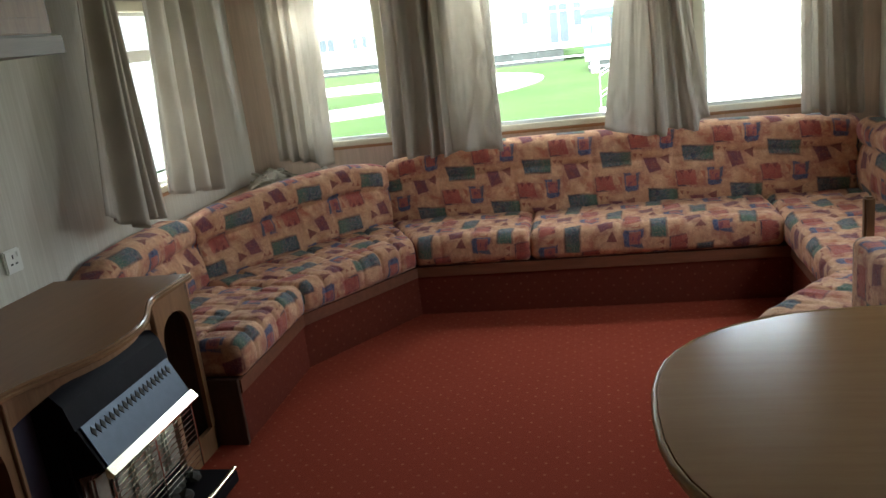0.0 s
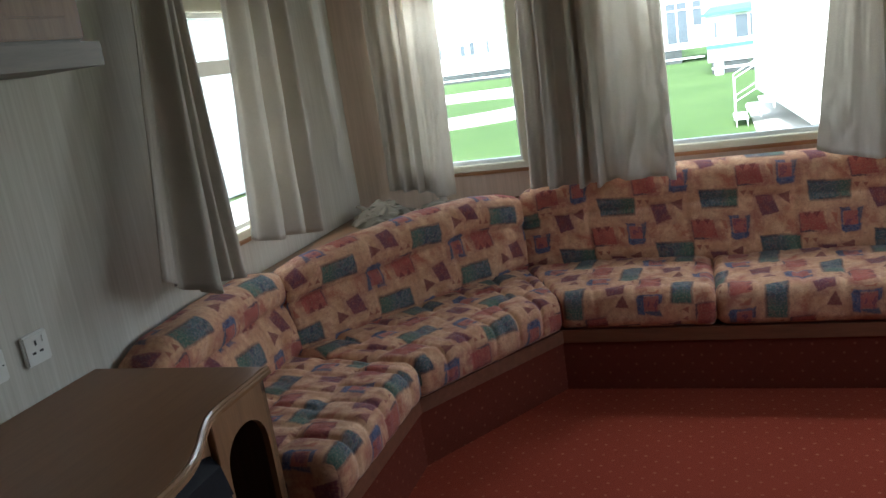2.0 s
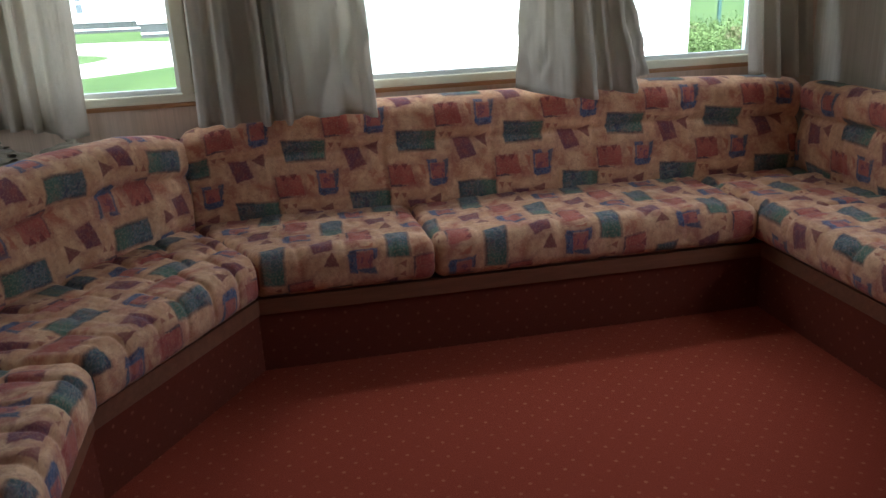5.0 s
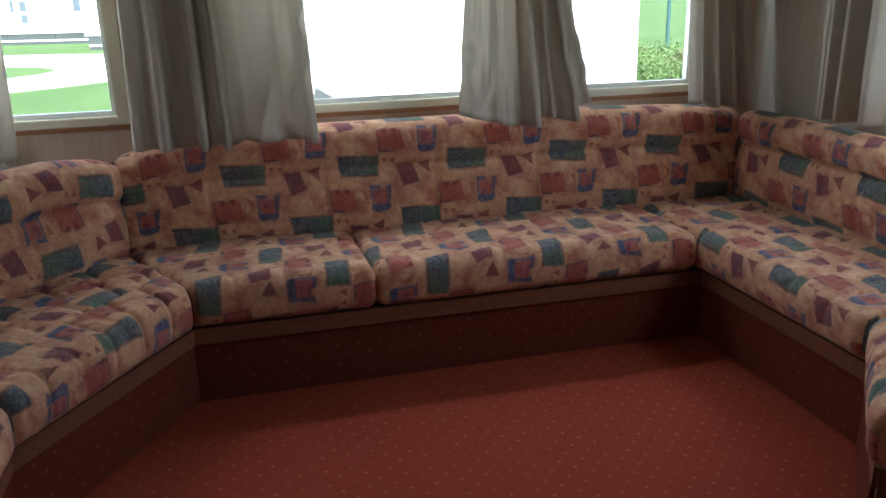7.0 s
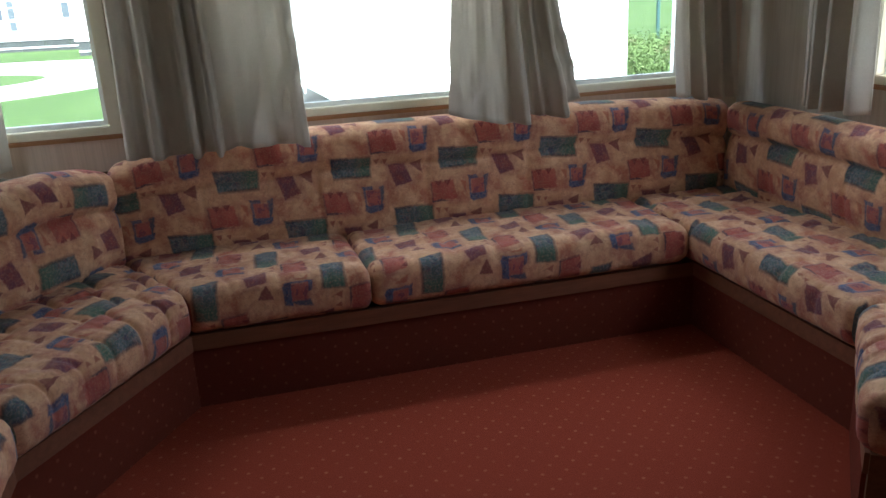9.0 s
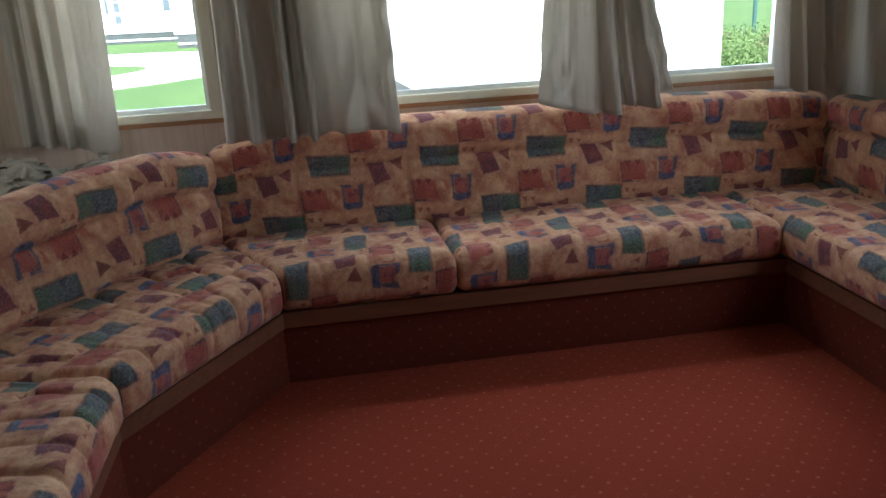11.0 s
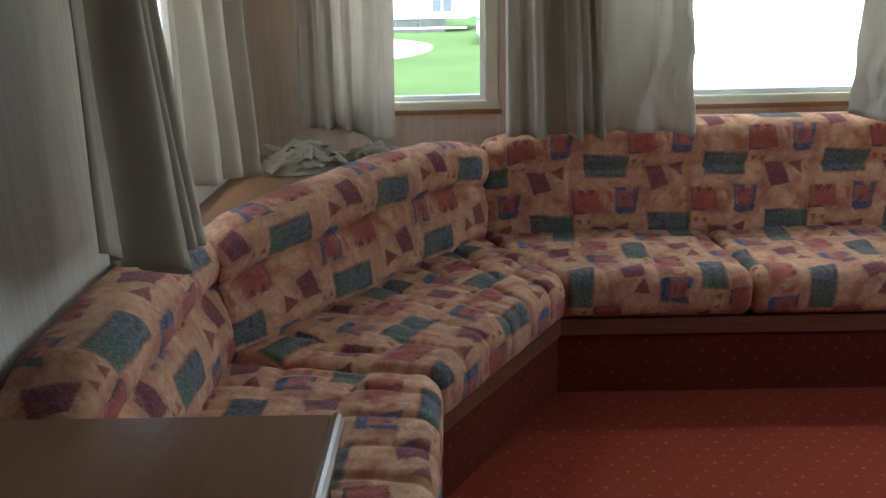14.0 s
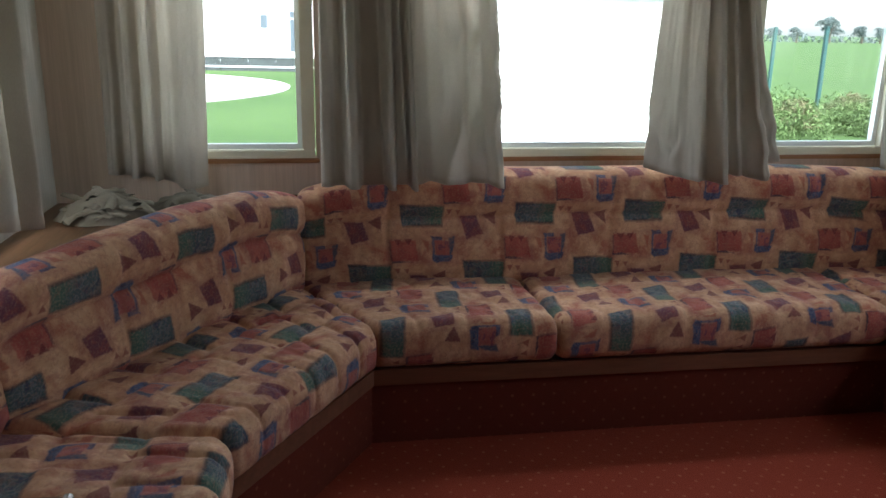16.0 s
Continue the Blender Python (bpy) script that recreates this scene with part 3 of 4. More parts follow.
curtain("curtain", "x", XL + 0.085, 1, (3.30, 3.53), (3.02, 3.435), ZT, 0.84, [(0.06, 0.10, 0.02), (0.38, 0.075, 0.055), (0.60, 0.05, 0.045), (0.83, 0.06, 0.04)], 14,
        "beige side curtain hanging forward in heavy folds", [(0, 0.10), (0.34, 0.025), (0.42, 0.0), (0.60, 0.03), (0.75, 0.005), (1, 0.0)], lean=0.09)
curtain("curtain", "x", XL + 0.075, 1, (3.79, 4.20), (3.61, 4.06), ZT, 0.83, [(0.02, 0.08, 0.02), (0.33, 0.09, 0.035), (0.62, 0.08, 0.045), (0.90, 0.035, 0.06)], 17,
        "beige side curtain pushed back towards the corner", [(0, 0.085), (0.3, 0.04), (0.82, 0.02), (0.85, 0.0), (1, 0.02)], lean=0.03)
curtain("curtain", "x", XR - 0.06, -1, (4.02, 4.33), (4.0, 4.32), ZT, 0.835, [(0.1, 0.09, 0.04), (0.42, 0.05, 0.05), (0.68, 0.05, 0.045), (0.93, 0.07, 0.02)], 21,
        "beige side curtain beside the corner", [(0, 0.0), (1, 0.0)])
for nm, a, b in (("curtain_rail", (XL + 0.02, YF - 0.075, ZT), (XR - 0.02, YF - 0.045, ZT + 0.03)),
                 ("curtain_rail", (XL + 0.085, 3.1, ZT), (XL + 0.115, 4.7, ZT + 0.03)), ("curtain_rail", (XR - 0.075, 3.1, ZT), (XR - 0.045, 4.7, ZT + 0.03))):
    tagged(part(nm, boxes((a, b), bevel=0.004), WHITE_PVC), "white plastic curtain rail under the ceiling", "curtain rail", "curtain rails")


# ---- upholstery ----
def rounded_slab(L, W, H, r, n, shape):
    """A closed rounded slab; shape(x, y, z, s, t, h) bends each point; s, t, h run 0..1 along length, width, height. Returns verts, faces, uvs."""
    nx, ny, nz = n
    verts, faces, uvs, index = [], [], [], {}

    def vert(i, j, k):
        key = (i, j, k)
        if key not in index:
            p = np.array([L * i / nx, W * j / ny, H * k / nz])
            lo = np.array([r, r, r])
            hi = np.array([L - r, W - r, H - r])
            c = np.clip(p, lo, hi)
            d = p - c
            m = np.abs(d).max()
            nn = np.linalg.norm(d)
            if nn > 1e-9:
                p = c + d / nn * m
            index[key] = len(verts)
            verts.append(shape(p[0], p[1], p[2], i / nx, j / ny, k / nz))
        return index[key]

    def quad(a, b, c, d, f):
        faces.append(tuple(vert(*p) for p in (a, b, c, d)))
        uvs.extend(f(*p) for p in (a, b, c, d))

    X, Y, Z = L / nx, W / ny, H / nz
    for i in range(nx):
        for j in range(ny):
            quad((i, j, nz), (i + 1, j, nz), (i + 1, j + 1, nz), (i, j + 1, nz), lambda a, b, c: (a * X, b * Y))
            quad((i, j, 0), (i, j + 1, 0), (i + 1, j + 1, 0), (i + 1, j, 0), lambda a, b, c: (a * X, b * Y + 0.9))
        for k in range(nz):
            quad((i, 0, k), (i + 1, 0, k), (i + 1, 0, k + 1), (i, 0, k + 1), lambda a, b, c: (a * X, (c - nz) * Z))
            quad((i, ny, k), (i, ny, k + 1), (i + 1, ny, k + 1), (i + 1, ny, k), lambda a, b, c: (a * X, W + (nz - c) * Z))
    for j in range(ny):
        for k in range(nz):
            quad((0, j, k), (0, j, k + 1), (0, j + 1, k + 1), (0, j + 1, k), lambda a, b, c: ((c - nz) * Z, b * Y))
            quad((nx, j, k), (nx, j + 1, k), (nx, j + 1, k + 1), (nx, j, k + 1), lambda a, b, c: (L + (nz - c) * Z, b * Y))
    return verts, faces, uvs


def lay(front_a, front_b, back_a, back_b):
    """Maps length and width fractions to the plan."""
    fa, fb, ba, bb = (Vector(p) for p in (front_a, front_b, back_a, back_b))
    return lambda s, t: (fa * (1 - s) + fb * s) * (1 - t) + (ba * (1 - s) + bb * s) * t


def turned(uv, turn, shift):
    """Lays the print turned by whole quarters, then shifted."""
    c, s = ((1, 0), (0, 1), (-1, 0), (0, -1))[turn]
    return [(c * a - s * b + shift[0], s * a + c * b + shift[1]) for a, b in uv]


def seat_cushion(corners, z0, z1, label, ribs, tuft=0.012, seed=0, shift=(0, 0), turn=0):
    """A seat cushion over four plan corners (front from, front to, back from, back to), quilted across in ribs."""
    fa, fb, ba, bb = corners
    place = lay(fa, fb, ba, bb)
    L = max((Vector(fb) - Vector(fa)).length, (Vector(bb) - Vector(ba)).length)
    W = (Vector(fa) - Vector(ba)).length
    H = z1 - z0

    def wav(s2, n):
        return 0.035 * noise.noise((s2 * ribs * 0.6, n * 3.0, seed + 9))

    def shape(x, y, z, s, t, h):
        s2, t2 = x / L, y / W
        puff = 0.0
        row = 0 if t2 < 0.36 + wav(s2, 1) else (1 if t2 < 0.68 + wav(s2, 2) else 2)
        edge = min(abs(t2 - 0.36 - wav(s2, 1)), abs(t2 - 0.68 - wav(s2, 2)))
        q = s2 * ribs + (0.0, 0.45, 0.1)[row] + 0.16 * noise.noise((s2 * ribs * 0.5, t2 * 3, seed)) + 0.05 * math.sin(7 * t2 + seed)
        cell = math.floor(q + 0.5)
        crease = abs((q + 0.5) % 1.0 - 0.5) * 2
        deep = 0.65 + 0.5 * noise.noise((cell * 1.7, row * 2.3, seed + 4))
        rib = 1 - math.exp(-(crease / 0.13) ** 1.15)
        if h > 0.3:
            across = 1 - math.exp(-(edge / 0.032) ** 1.2)
            puff = tuft * deep * (rib * (0.55 + 0.45 * across) + 0.30 * across - 1.05)
            puff += 0.005 * noise.noise((cell * 3.1, row * 5.7, seed)) * rib * across
            puff += 0.012 * (1 - (2 * s2 - 1) ** 2) + 0.004 * noise.noise((x * 11, y * 11, seed)) + 0.0036 * noise.noise((x * 30, y * 17, seed))
            puff *= min(1.0, (h - 0.3) / 0.5)
        front = 0.0
        if t2 < 0.12:
            front = min(0.011, tuft * 0.6) * deep * (rib - 0.8) * (1 - t2 / 0.12) + 0.010 * math.sin(math.pi * h)
            front += 0.004 * noise.noise((x * 12, z * 20, seed)) * (1 - t2 / 0.12)
        p = place(s2, t2 - front / W)
        return (p.x, p.y, z0 + z + puff)

    v, f, uv = rounded_slab(L, W, H, min(0.045, H * 0.42), (max(12, int(L / 0.009)), 48, 8), shape)
    way = (Vector(fb) - Vector(fa)).normalized()
    deep = Vector((-way.y, way.x))
    flat = []
    for i, (a, b) in zip((i for q in f for i in q), uv):
        at = Vector(v[i][:2]) - Vector(fa)
        flat.append((at.dot(way) + min(a, 0) + max(a - L, 0), at.dot(deep) if 0 <= b <= W else b))
    uv = turned(flat, turn, shift)
    ob = link_mesh("seat_cushion", v, f, FABRIC, uvs=uv, smooth=True)
    return tagged(ob, label, "cushion", "seat cushions")


def back_cushion(a, b, z0, tops, thick, label, seed=0, lean=0.05, shift=(0, 0), crease=0.62, turn=0):
    """A back cushion whose front runs from plan point a to b; tops: (fraction, height) of its upper edge."""
    a, b = Vector(a), Vector(b)
    way = (b - a).normalized()
    inward = Vector((way.y, -way.x))
    L = (b - a).length
    H = 0.42
    seams = [0.26 + 0.07 * (seed % 3) + 0.43 * i for i in range(int((L - 0.25) / 0.43))]

    def shape(x, y, z, s, t, h):
        top = float(np.interp(x / L, [p[0] for p in tops], [p[1] for p in tops]))
        hh = z / H
        bulge = 0.020 * math.sin(math.pi * min(1, hh / crease)) if hh < crease else 0.026 * math.sin(math.pi * (hh - crease) / (1 - crease))
        dip = -0.015 * math.exp(-(abs(hh - crease - 0.012 * math.sin(x * 7 + seed)) / 0.022) ** 1.2)
        seam = -0.010 * min((math.exp(-(abs(x - c - 0.006 * math.sin(9 * hh + c)) / 0.007)) for c in seams), key=lambda w: -w, default=0.0) * (1.0 if hh < crease else 0.7) if t < 0.5 else 0
        front = (bulge + dip + seam + 0.008 * noise.noise((x * 6, z * 7, seed)) + 0.004 * noise.noise((x * 17, z * 15, seed + 3))) * (1 - min(1.0, y / thick)) if t < 0.9 else 0.0
        d = -(y) + front - lean * hh
        p = a + way * x + inward * d
        return (p.x, p.y, z0 + (top - z0) * hh)

    # lay the slab on its side: length along x, thickness along y, height along z
    v, f, uv = rounded_slab(L, thick, H, min(0.040, thick * 0.45), (max(14, int(L / 0.009)), 8, 44), shape)
    tall = (sum(p[1] for p in tops) / len(tops) + 0.01 - z0) / H
    uv = turned([(q, w * tall) for q, w in uv], turn, shift)
    ob = link_mesh("back_cushion", v, f, FABRIC, uvs=uv, smooth=True)
    return tagged(ob, label, "cushion", "back cushions")


BZ, CZ0, CZ1 = 0.215, 0.272, 0.425
# plan points of the bench front and back
P_A, P_B, P_C, P_D, P_E = (0.25, 2.93), (0.25, 3.62), (0.65, 4.27), (2.50, 4.27), (2.50, 3.42)
Q_B, Q_C = (-0.32, 3.715), (0.385, 4.79)

seat_cushion((P_A, P_B, (-0.32, 2.93), Q_B), CZ0, CZ1, "printed seat cushion with deep quilted ribs on the side bench", 6, 0.027, 1, (0.717, 0.217), 2)
seat_cushion((P_B, P_C, Q_B, Q_C), CZ0, CZ1, "printed seat cushion cut to the angled corner of the bench", 6, 0.025, 2, (0.416, -0.010), 2)
seat_cushion(((0.642, 4.27), (1.257, 4.27), (0.378, 4.79), (1.243, 4.79)), CZ0, CZ1, "short printed seat cushion under the front windows", 4, 0.009, 3, (-0.020, -0.052), 1)
seat_cushion(((1.249, 4.27), (2.497, 4.27), (1.235, 4.79), (2.497, 4.79)), CZ0, CZ1, "long printed seat cushion under the front windows", 8, 0.009, 4, (-0.035, -0.218), 1)
seat_cushion(((2.492, 4.79), (2.495, 3.42), (3.0, 4.79), (3.0, 3.28)), CZ0, CZ1, "printed seat cushion along the window side bench", 8, 0.018, 5, (-0.578, 0.013))
seat_cushion(((2.495, 3.40), (2.12, 2.96), (2.955, 3.28), (2.72, 2.60)), CZ0, CZ1 + 0.015, "printed seat cushion on the angled bench end, overhanging its edge", 4, 0.018, 6, (0.15, 0.2), 1)

back_cushion((0.394, 4.745), (2.96, 4.745), 0.395, [(0, 0.765), (0.05, 0.80), (0.14, 0.835), (0.3, 0.845), (0.75, 0.845), (0.95, 0.825), (1, 0.80)], 0.125,
             "long printed back cushion under the front windows, humped along its top", 1, 0.0, (-0.4526, 0.157))
back_cushion((-0.300, 3.725), (0.425, 4.755), 0.385, [(0, 0.735), (0.1, 0.77), (0.3, 0.795), (0.55, 0.815), (0.8, 0.81), (0.93, 0.785), (1, 0.755)], 0.12,
             "printed back cushion across the angled corner, arched along its top", 2, 0.0, (0.247, -0.084), turn=2)
back_cushion((-0.275, 2.95), (-0.285, 3.79), 0.385, [(0, 0.70), (0.15, 0.75), (0.5, 0.765), (0.85, 0.765), (1, 0.735)], 0.14,
             "puffy printed back cushion against the side wall", 3, 0.035, (0.222, -0.010), turn=2)
back_cushion((2.95, 4.755), (2.95, 3.25), 0.395, [(0, 0.80), (0.2, 0.80), (0.9, 0.79), (1, 0.76)], 0.115,
             "printed back cushion along the window side wall", 4, 0.0, (-0.38, 0.163), crease=0.66)


def plinth(name, pts, z0, z1, material, label, category, thick=0.018, v0=0.0):
    """An upright board along plan points, with a running UV."""
    verts, faces, uvs = [], [], []
    run = 0.0
    for (xa, ya), (xb, yb) in zip(pts, pts[1:]):
        L = math.hypot(xb - xa, yb - ya)
        nx, ny = (yb - ya) / L * thick, -(xb - xa) / L * thick
        k = len(verts)
        verts += [(xa, ya, z0), (xb, yb, z0), (xb, yb, z1), (xa, ya, z1), (xa - nx, ya - ny, z0), (xb - nx, yb - ny, z0), (xb - nx, yb - ny, z1), (xa - nx, ya - ny, z1)]
        for q in ((0, 1, 2, 3), (5, 4, 7, 6), (3, 2, 6, 7), (1, 0, 4, 5), (4, 0, 3, 7), (1, 5, 6, 2)):
            faces.append(tuple(k + i for i in q))
            uvs += [(run, v0), (run + L, v0), (run + L, v0 + z1 - z0), (run, v0 + z1 - z0)]
        run += L
    return tagged(link_mesh(name, verts, faces, material, uvs=uvs), label, category)


bench = thing("corner_bench", (1.3, 4.5, 0), "built-in corner bench with shade-darkened carpet base and wooden front strip", "bench")
bench_front = [(0.215, 2.93), (0.215, 3.64), (0.632, 4.295), (2.53, 4.295), (2.53, 3.43), (2.165, 3.0)]
strip_front = [(x + dx, y + dy) for (x, y), (dx, dy) in zip(bench_front, [(0.012, 0), (0.012, -0.004), (0.006, -0.012), (-0.012, -0.012), (-0.012, -0.004), (-0.010, -0.012)])]
pieces = []
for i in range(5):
    pieces.append(plinth("base_panel", bench_front[i:i + 2], 0.001, BZ - 0.001, SHADED_CARPET, "", ""))
    pieces.append(plinth("front_strip", strip_front[i:i + 2], BZ, CZ0 - 0.002, STRIP, "worn wooden front strip", ""))
end_a = part("end_panel", boxes(((XL + 0.002, 2.908, 0.001), (0.222, 2.928, CZ0 + 0.01)), bevel=0.002), DARK_WOOD)
end_b = part("end_panel", prism([(2.16, 2.975), (2.70, 2.58), (2.715, 2.60), (2.175, 2.995)], 0.001, CZ0 - 0.002), OAK_X)
deck = part("seat_deck", prism([(XL + 0.003, 2.93), (0.20, 2.93), (0.20, 3.65), (0.62, 4.31), (2.545, 4.31), (2.545, 3.44), (2.19, 3.01), (2.72, 2.62), (3.07, 2.62), (3.07, 4.86), (XL + 0.003, 4.86)], CZ0 - 0.02, CZ0 - 0.003), OAK_X)
for o in (*pieces, end_a, end_b, deck):
    o.parent = bench
    o.matrix_parent_inverse = Matrix.Translation((-1.3, -4.5, 0))

# ledges behind the cushions
tagged(part("corner_shelf", prism([(XL + 0.002, 3.80), (-0.385, 3.80), (0.27, 4.70), (0.34, 4.83), (0.34, YF - 0.002), (XL + 0.002, YF - 0.002)], 0.70, 0.718), OAK), "wooden corner ledge behind the angled back cushion", "shelf")
tagged(part("back_ledge", boxes(((0.36, 4.865 - 0.0, 0.42), (2.95, YF - 0.001, 0.74))), OAK_X), "wooden board behind the front cushions", "ledge")
end_seat = thing("peninsula_backrest", (2.7, 2.75, 0), "short printed backrest with a wooden post at the bench end", "backrest")
o = part("post", boxes(((2.425, 2.842, CZ1), (2.455, 2.872, 0.845)), bevel=0.006), OAK_Z, end_seat)
o.matrix_parent_inverse = Matrix.Translation((-2.7, -2.75, 0))
vv, ff, uu = rounded_slab(0.10, 0.42, 0.30, 0.03, (6, 20, 14), lambda x, y, z, s, t, h: (2.385 + x, 2.42 + y, 0.43 + z))
o = link_mesh("pad", vv, ff, FABRIC, end_seat, uvs=uu, smooth=True)
o.matrix_parent_inverse = Matrix.Translation((-2.7, -2.75, 0))


# ---- dining table ----
def oval_table():
    t = thing("dining_table", (2.35, 1.72, 0), "brown laminate dining table with a rounded end and a lipped edge", "table")
    out = []
    for i in range(48):
        a = 2 * math.pi * i / 48
        c, s = math.cos(a), math.sin(a)
        e = 0.8
        out.append((0.613 * math.copysign(abs(c) ** e, c), 0.512 * math.copysign(abs(s) ** e, s)))
    part("tabletop", prism(out, 0.706, 0.730, 0.004), TABLE_TOP, t)
    rim_o, rim_i = [(x * 1.012, y * 1.012) for x, y in out], [(x * 1.0005, y * 1.0005) for x, y in out]
    bm = bmesh.new()
    rings = [[bm.verts.new((x * k, y * k, z)) for x, y in out] for k, z in ((1.001, 0.726), (1.008, 0.731), (1.018, 0.727), (1.022, 0.717), (1.018, 0.706), (1.001, 0.700))]
    for ra, rb in zip(rings, rings[1:]):
        for i in range(48):
            bm.faces.new((ra[i], ra[(i + 1) % 48], rb[(i + 1) % 48], rb[i]))
    bmesh.ops.recalc_face_normals(bm, faces=bm.faces)
    part("rim", bm, RIM, t, "polished lip round the top", smooth=True)
    bm = bmesh.new()
    rod(bm, (0, 0, 0.03), (0, 0, 0.706), 0.035, 20)
    part("leg", bm, CHROME, t)
    bm = bmesh.new()
    bmesh.ops.create_cone(bm, cap_ends=True, segments=28, radius1=0.22, radius2=0.05, depth=0.03, matrix=Matrix.Translation((0, 0, 0.016)))
    part("foot", bm, CHROME, t)


oval_table()


# ---- fire surround ----
def surround_front(y):
    """How far the top's front edge stands out at y."""
    m = abs(y - 2.28)
    if m > 0.385:
        return 0.112
    k = m / 0.385
    return 0.112 + 0.122 * (0.5 + 0.5 * math.cos(math.pi * k ** 1.25))


def fire_surround():
    t = thing("fire_surround", (-0.2, 2.28, 0), "oak-veneered fire surround cabinet with a bowed top and arched side niches", "cabinet")
    inv = Matrix.Translation((0.2, -2.28, 0))
    y0, y1 = 1.66, 2.905

    def own(ob):
        ob.matrix_parent_inverse = inv
        return ob

    ys = [y0, 1.80] + list(np.linspace(1.895, 2.665, 27)) + [2.78, y1]
    line = [(XL + 0.003, y1), (XL + 0.003, y0)] + [(surround_front(y), y) for y in ys]
    own(part("top", prism(line, 0.705, 0.722, 0.004), TOP_WOOD, t))
    # moulded nosing along the front and the end
    bm = bmesh.new()
    prof = [(0.001, 0.722), (0.008, 0.7235), (0.013, 0.719), (0.012, 0.714), (0.017, 0.711), (0.017, 0.702), (0.010, 0.698), (0.001, 0.698)]
    path = [(surround_front(y), y) for y in ys]
    rows = []
    for i, (x, y) in enumerate(path):
        xa, ya = path[max(0, i - 1)]
        xb, yb = path[min(len(path) - 1, i + 1)]
        L = math.hypot(xb - xa, yb - ya)
        nx, ny = (yb - ya) / L, -(xb - xa) / L
        rows.append([bm.verts.new((x + nx * d, y + ny * d, z)) for d, z in prof])
    for ra, rb in zip(rows, rows[1:]):
        for i in range(len(prof) - 1):
            bm.faces.new((ra[i], rb[i], rb[i + 1], ra[i + 1]))
        bm.faces.new((ra[-1], rb[-1], rb[0], ra[0]))
    bmesh.ops.recalc_face_normals(bm, faces=bm.faces)
    own(part("nosing", bm, EDGE, t, "polished moulded front edge", smooth=False))
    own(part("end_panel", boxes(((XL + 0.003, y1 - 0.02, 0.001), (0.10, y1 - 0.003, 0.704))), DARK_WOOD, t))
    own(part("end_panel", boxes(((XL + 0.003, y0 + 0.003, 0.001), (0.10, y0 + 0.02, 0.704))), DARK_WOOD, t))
    # face frames with arched niches
    for ya, yb in ((2.655, y1 - 0.003), (y0 + 0.003, 1.905)):
        bm = bmesh.new()
        st, n = 0.028, 14
        za, zs = 0.10, 0.50
        yl, yr = ya + st, yb - st
        arch = [(yl, za), (yl, zs)] + [(yl + (yr - yl) * (0.5 - 0.5 * math.cos(math.pi * i / n)), zs + 0.115 * math.sin(math.pi * i / n) ** 0.7) for i in range(1, n)] + [(yr, zs), (yr, za)]
        # build the face as strips between the arch and the outer frame
        m = len(arch)
        ring_in = [[bm.verts.new((x, y, z)) for y, z in arch] for x in (0.100, 0.082)]
        tops = []
        for y, z in arch:
            if z <= zs:
                tops.append((ya if y < (ya + yb) / 2 else yb, z))
            else:
                tops.append((ya + (yb - ya) * (y - yl) / (yr - yl), 0.698))
        ring_out = [[bm.verts.new((x, y, z)) for y, z in tops] for x in (0.100, 0.082)]
        for i in range(m - 1):
            bm.faces.new((ring_in[0][i], ring_in[0][i + 1], ring_out[0][i + 1], ring_out[0][i]))
            bm.faces.new((ring_in[1][i + 1], ring_in[1][i], ring_out[1][i], ring_out[1][i + 1]))
            bm.faces.new((ring_in[0][i + 1], ring_in[0][i], ring_in[1][i], ring_in[1][i + 1]))
        bmesh.ops.recalc_face_normals(bm, faces=bm.faces)
        add_box(bm, (0.082, ya, 0.002), (0.100, yb, 0.0995))
        own(part("niche_front", bm, OAK_Z, t))
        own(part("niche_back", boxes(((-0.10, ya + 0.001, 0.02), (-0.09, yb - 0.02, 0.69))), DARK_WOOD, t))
    for y in (2.640, 1.905):
        own(part("divider", boxes(((-0.30, y, 0.002), (0.110, y + 0.014, 0.697)), bevel=0.002), OAK_Z, t))
    # bowed apron under the top
    ys2 = list(np.linspace(1.921, 2.638, 25))
    out = [(surround_front(y) - 0.022, y) for y in ys2]
    inn = [(surround_front(y) - 0.036, y) for y in reversed(ys2)]
    bm = bmesh.new()
    full = out + inn
    low = []
    for x, y in full:
        k = abs(y - 2.28) / 0.36
        low.append(bm.verts.new((x, y, 0.668 - 0.065 * max(0, k - 0.55) / 0.45)))
    high = [bm.verts.new((x, y, 0.6975)) for x, y in full]
    n = len(full)
    bm.faces.new(high)
    for i in range(n):
        bm.faces.new((low[i], low[(i + 1) % n], high[(i + 1) % n], high[i]))
    h = n // 2
    for i in range(h - 1):
        bm.faces.new((low[i], low[n - 1 - i], low[n - 2 - i], low[i + 1]))
    bmesh.ops.recalc_face_normals(bm, faces=bm.faces)
    own(part("apron", bm, OAK_Z, t))
    own(part("back_panel", boxes(((-0.02, 1.925, 0.002), (0.0, 2.636, 0.695))), PLUM, t))
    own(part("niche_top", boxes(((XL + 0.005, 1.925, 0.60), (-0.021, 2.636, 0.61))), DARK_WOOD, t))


fire_surround()


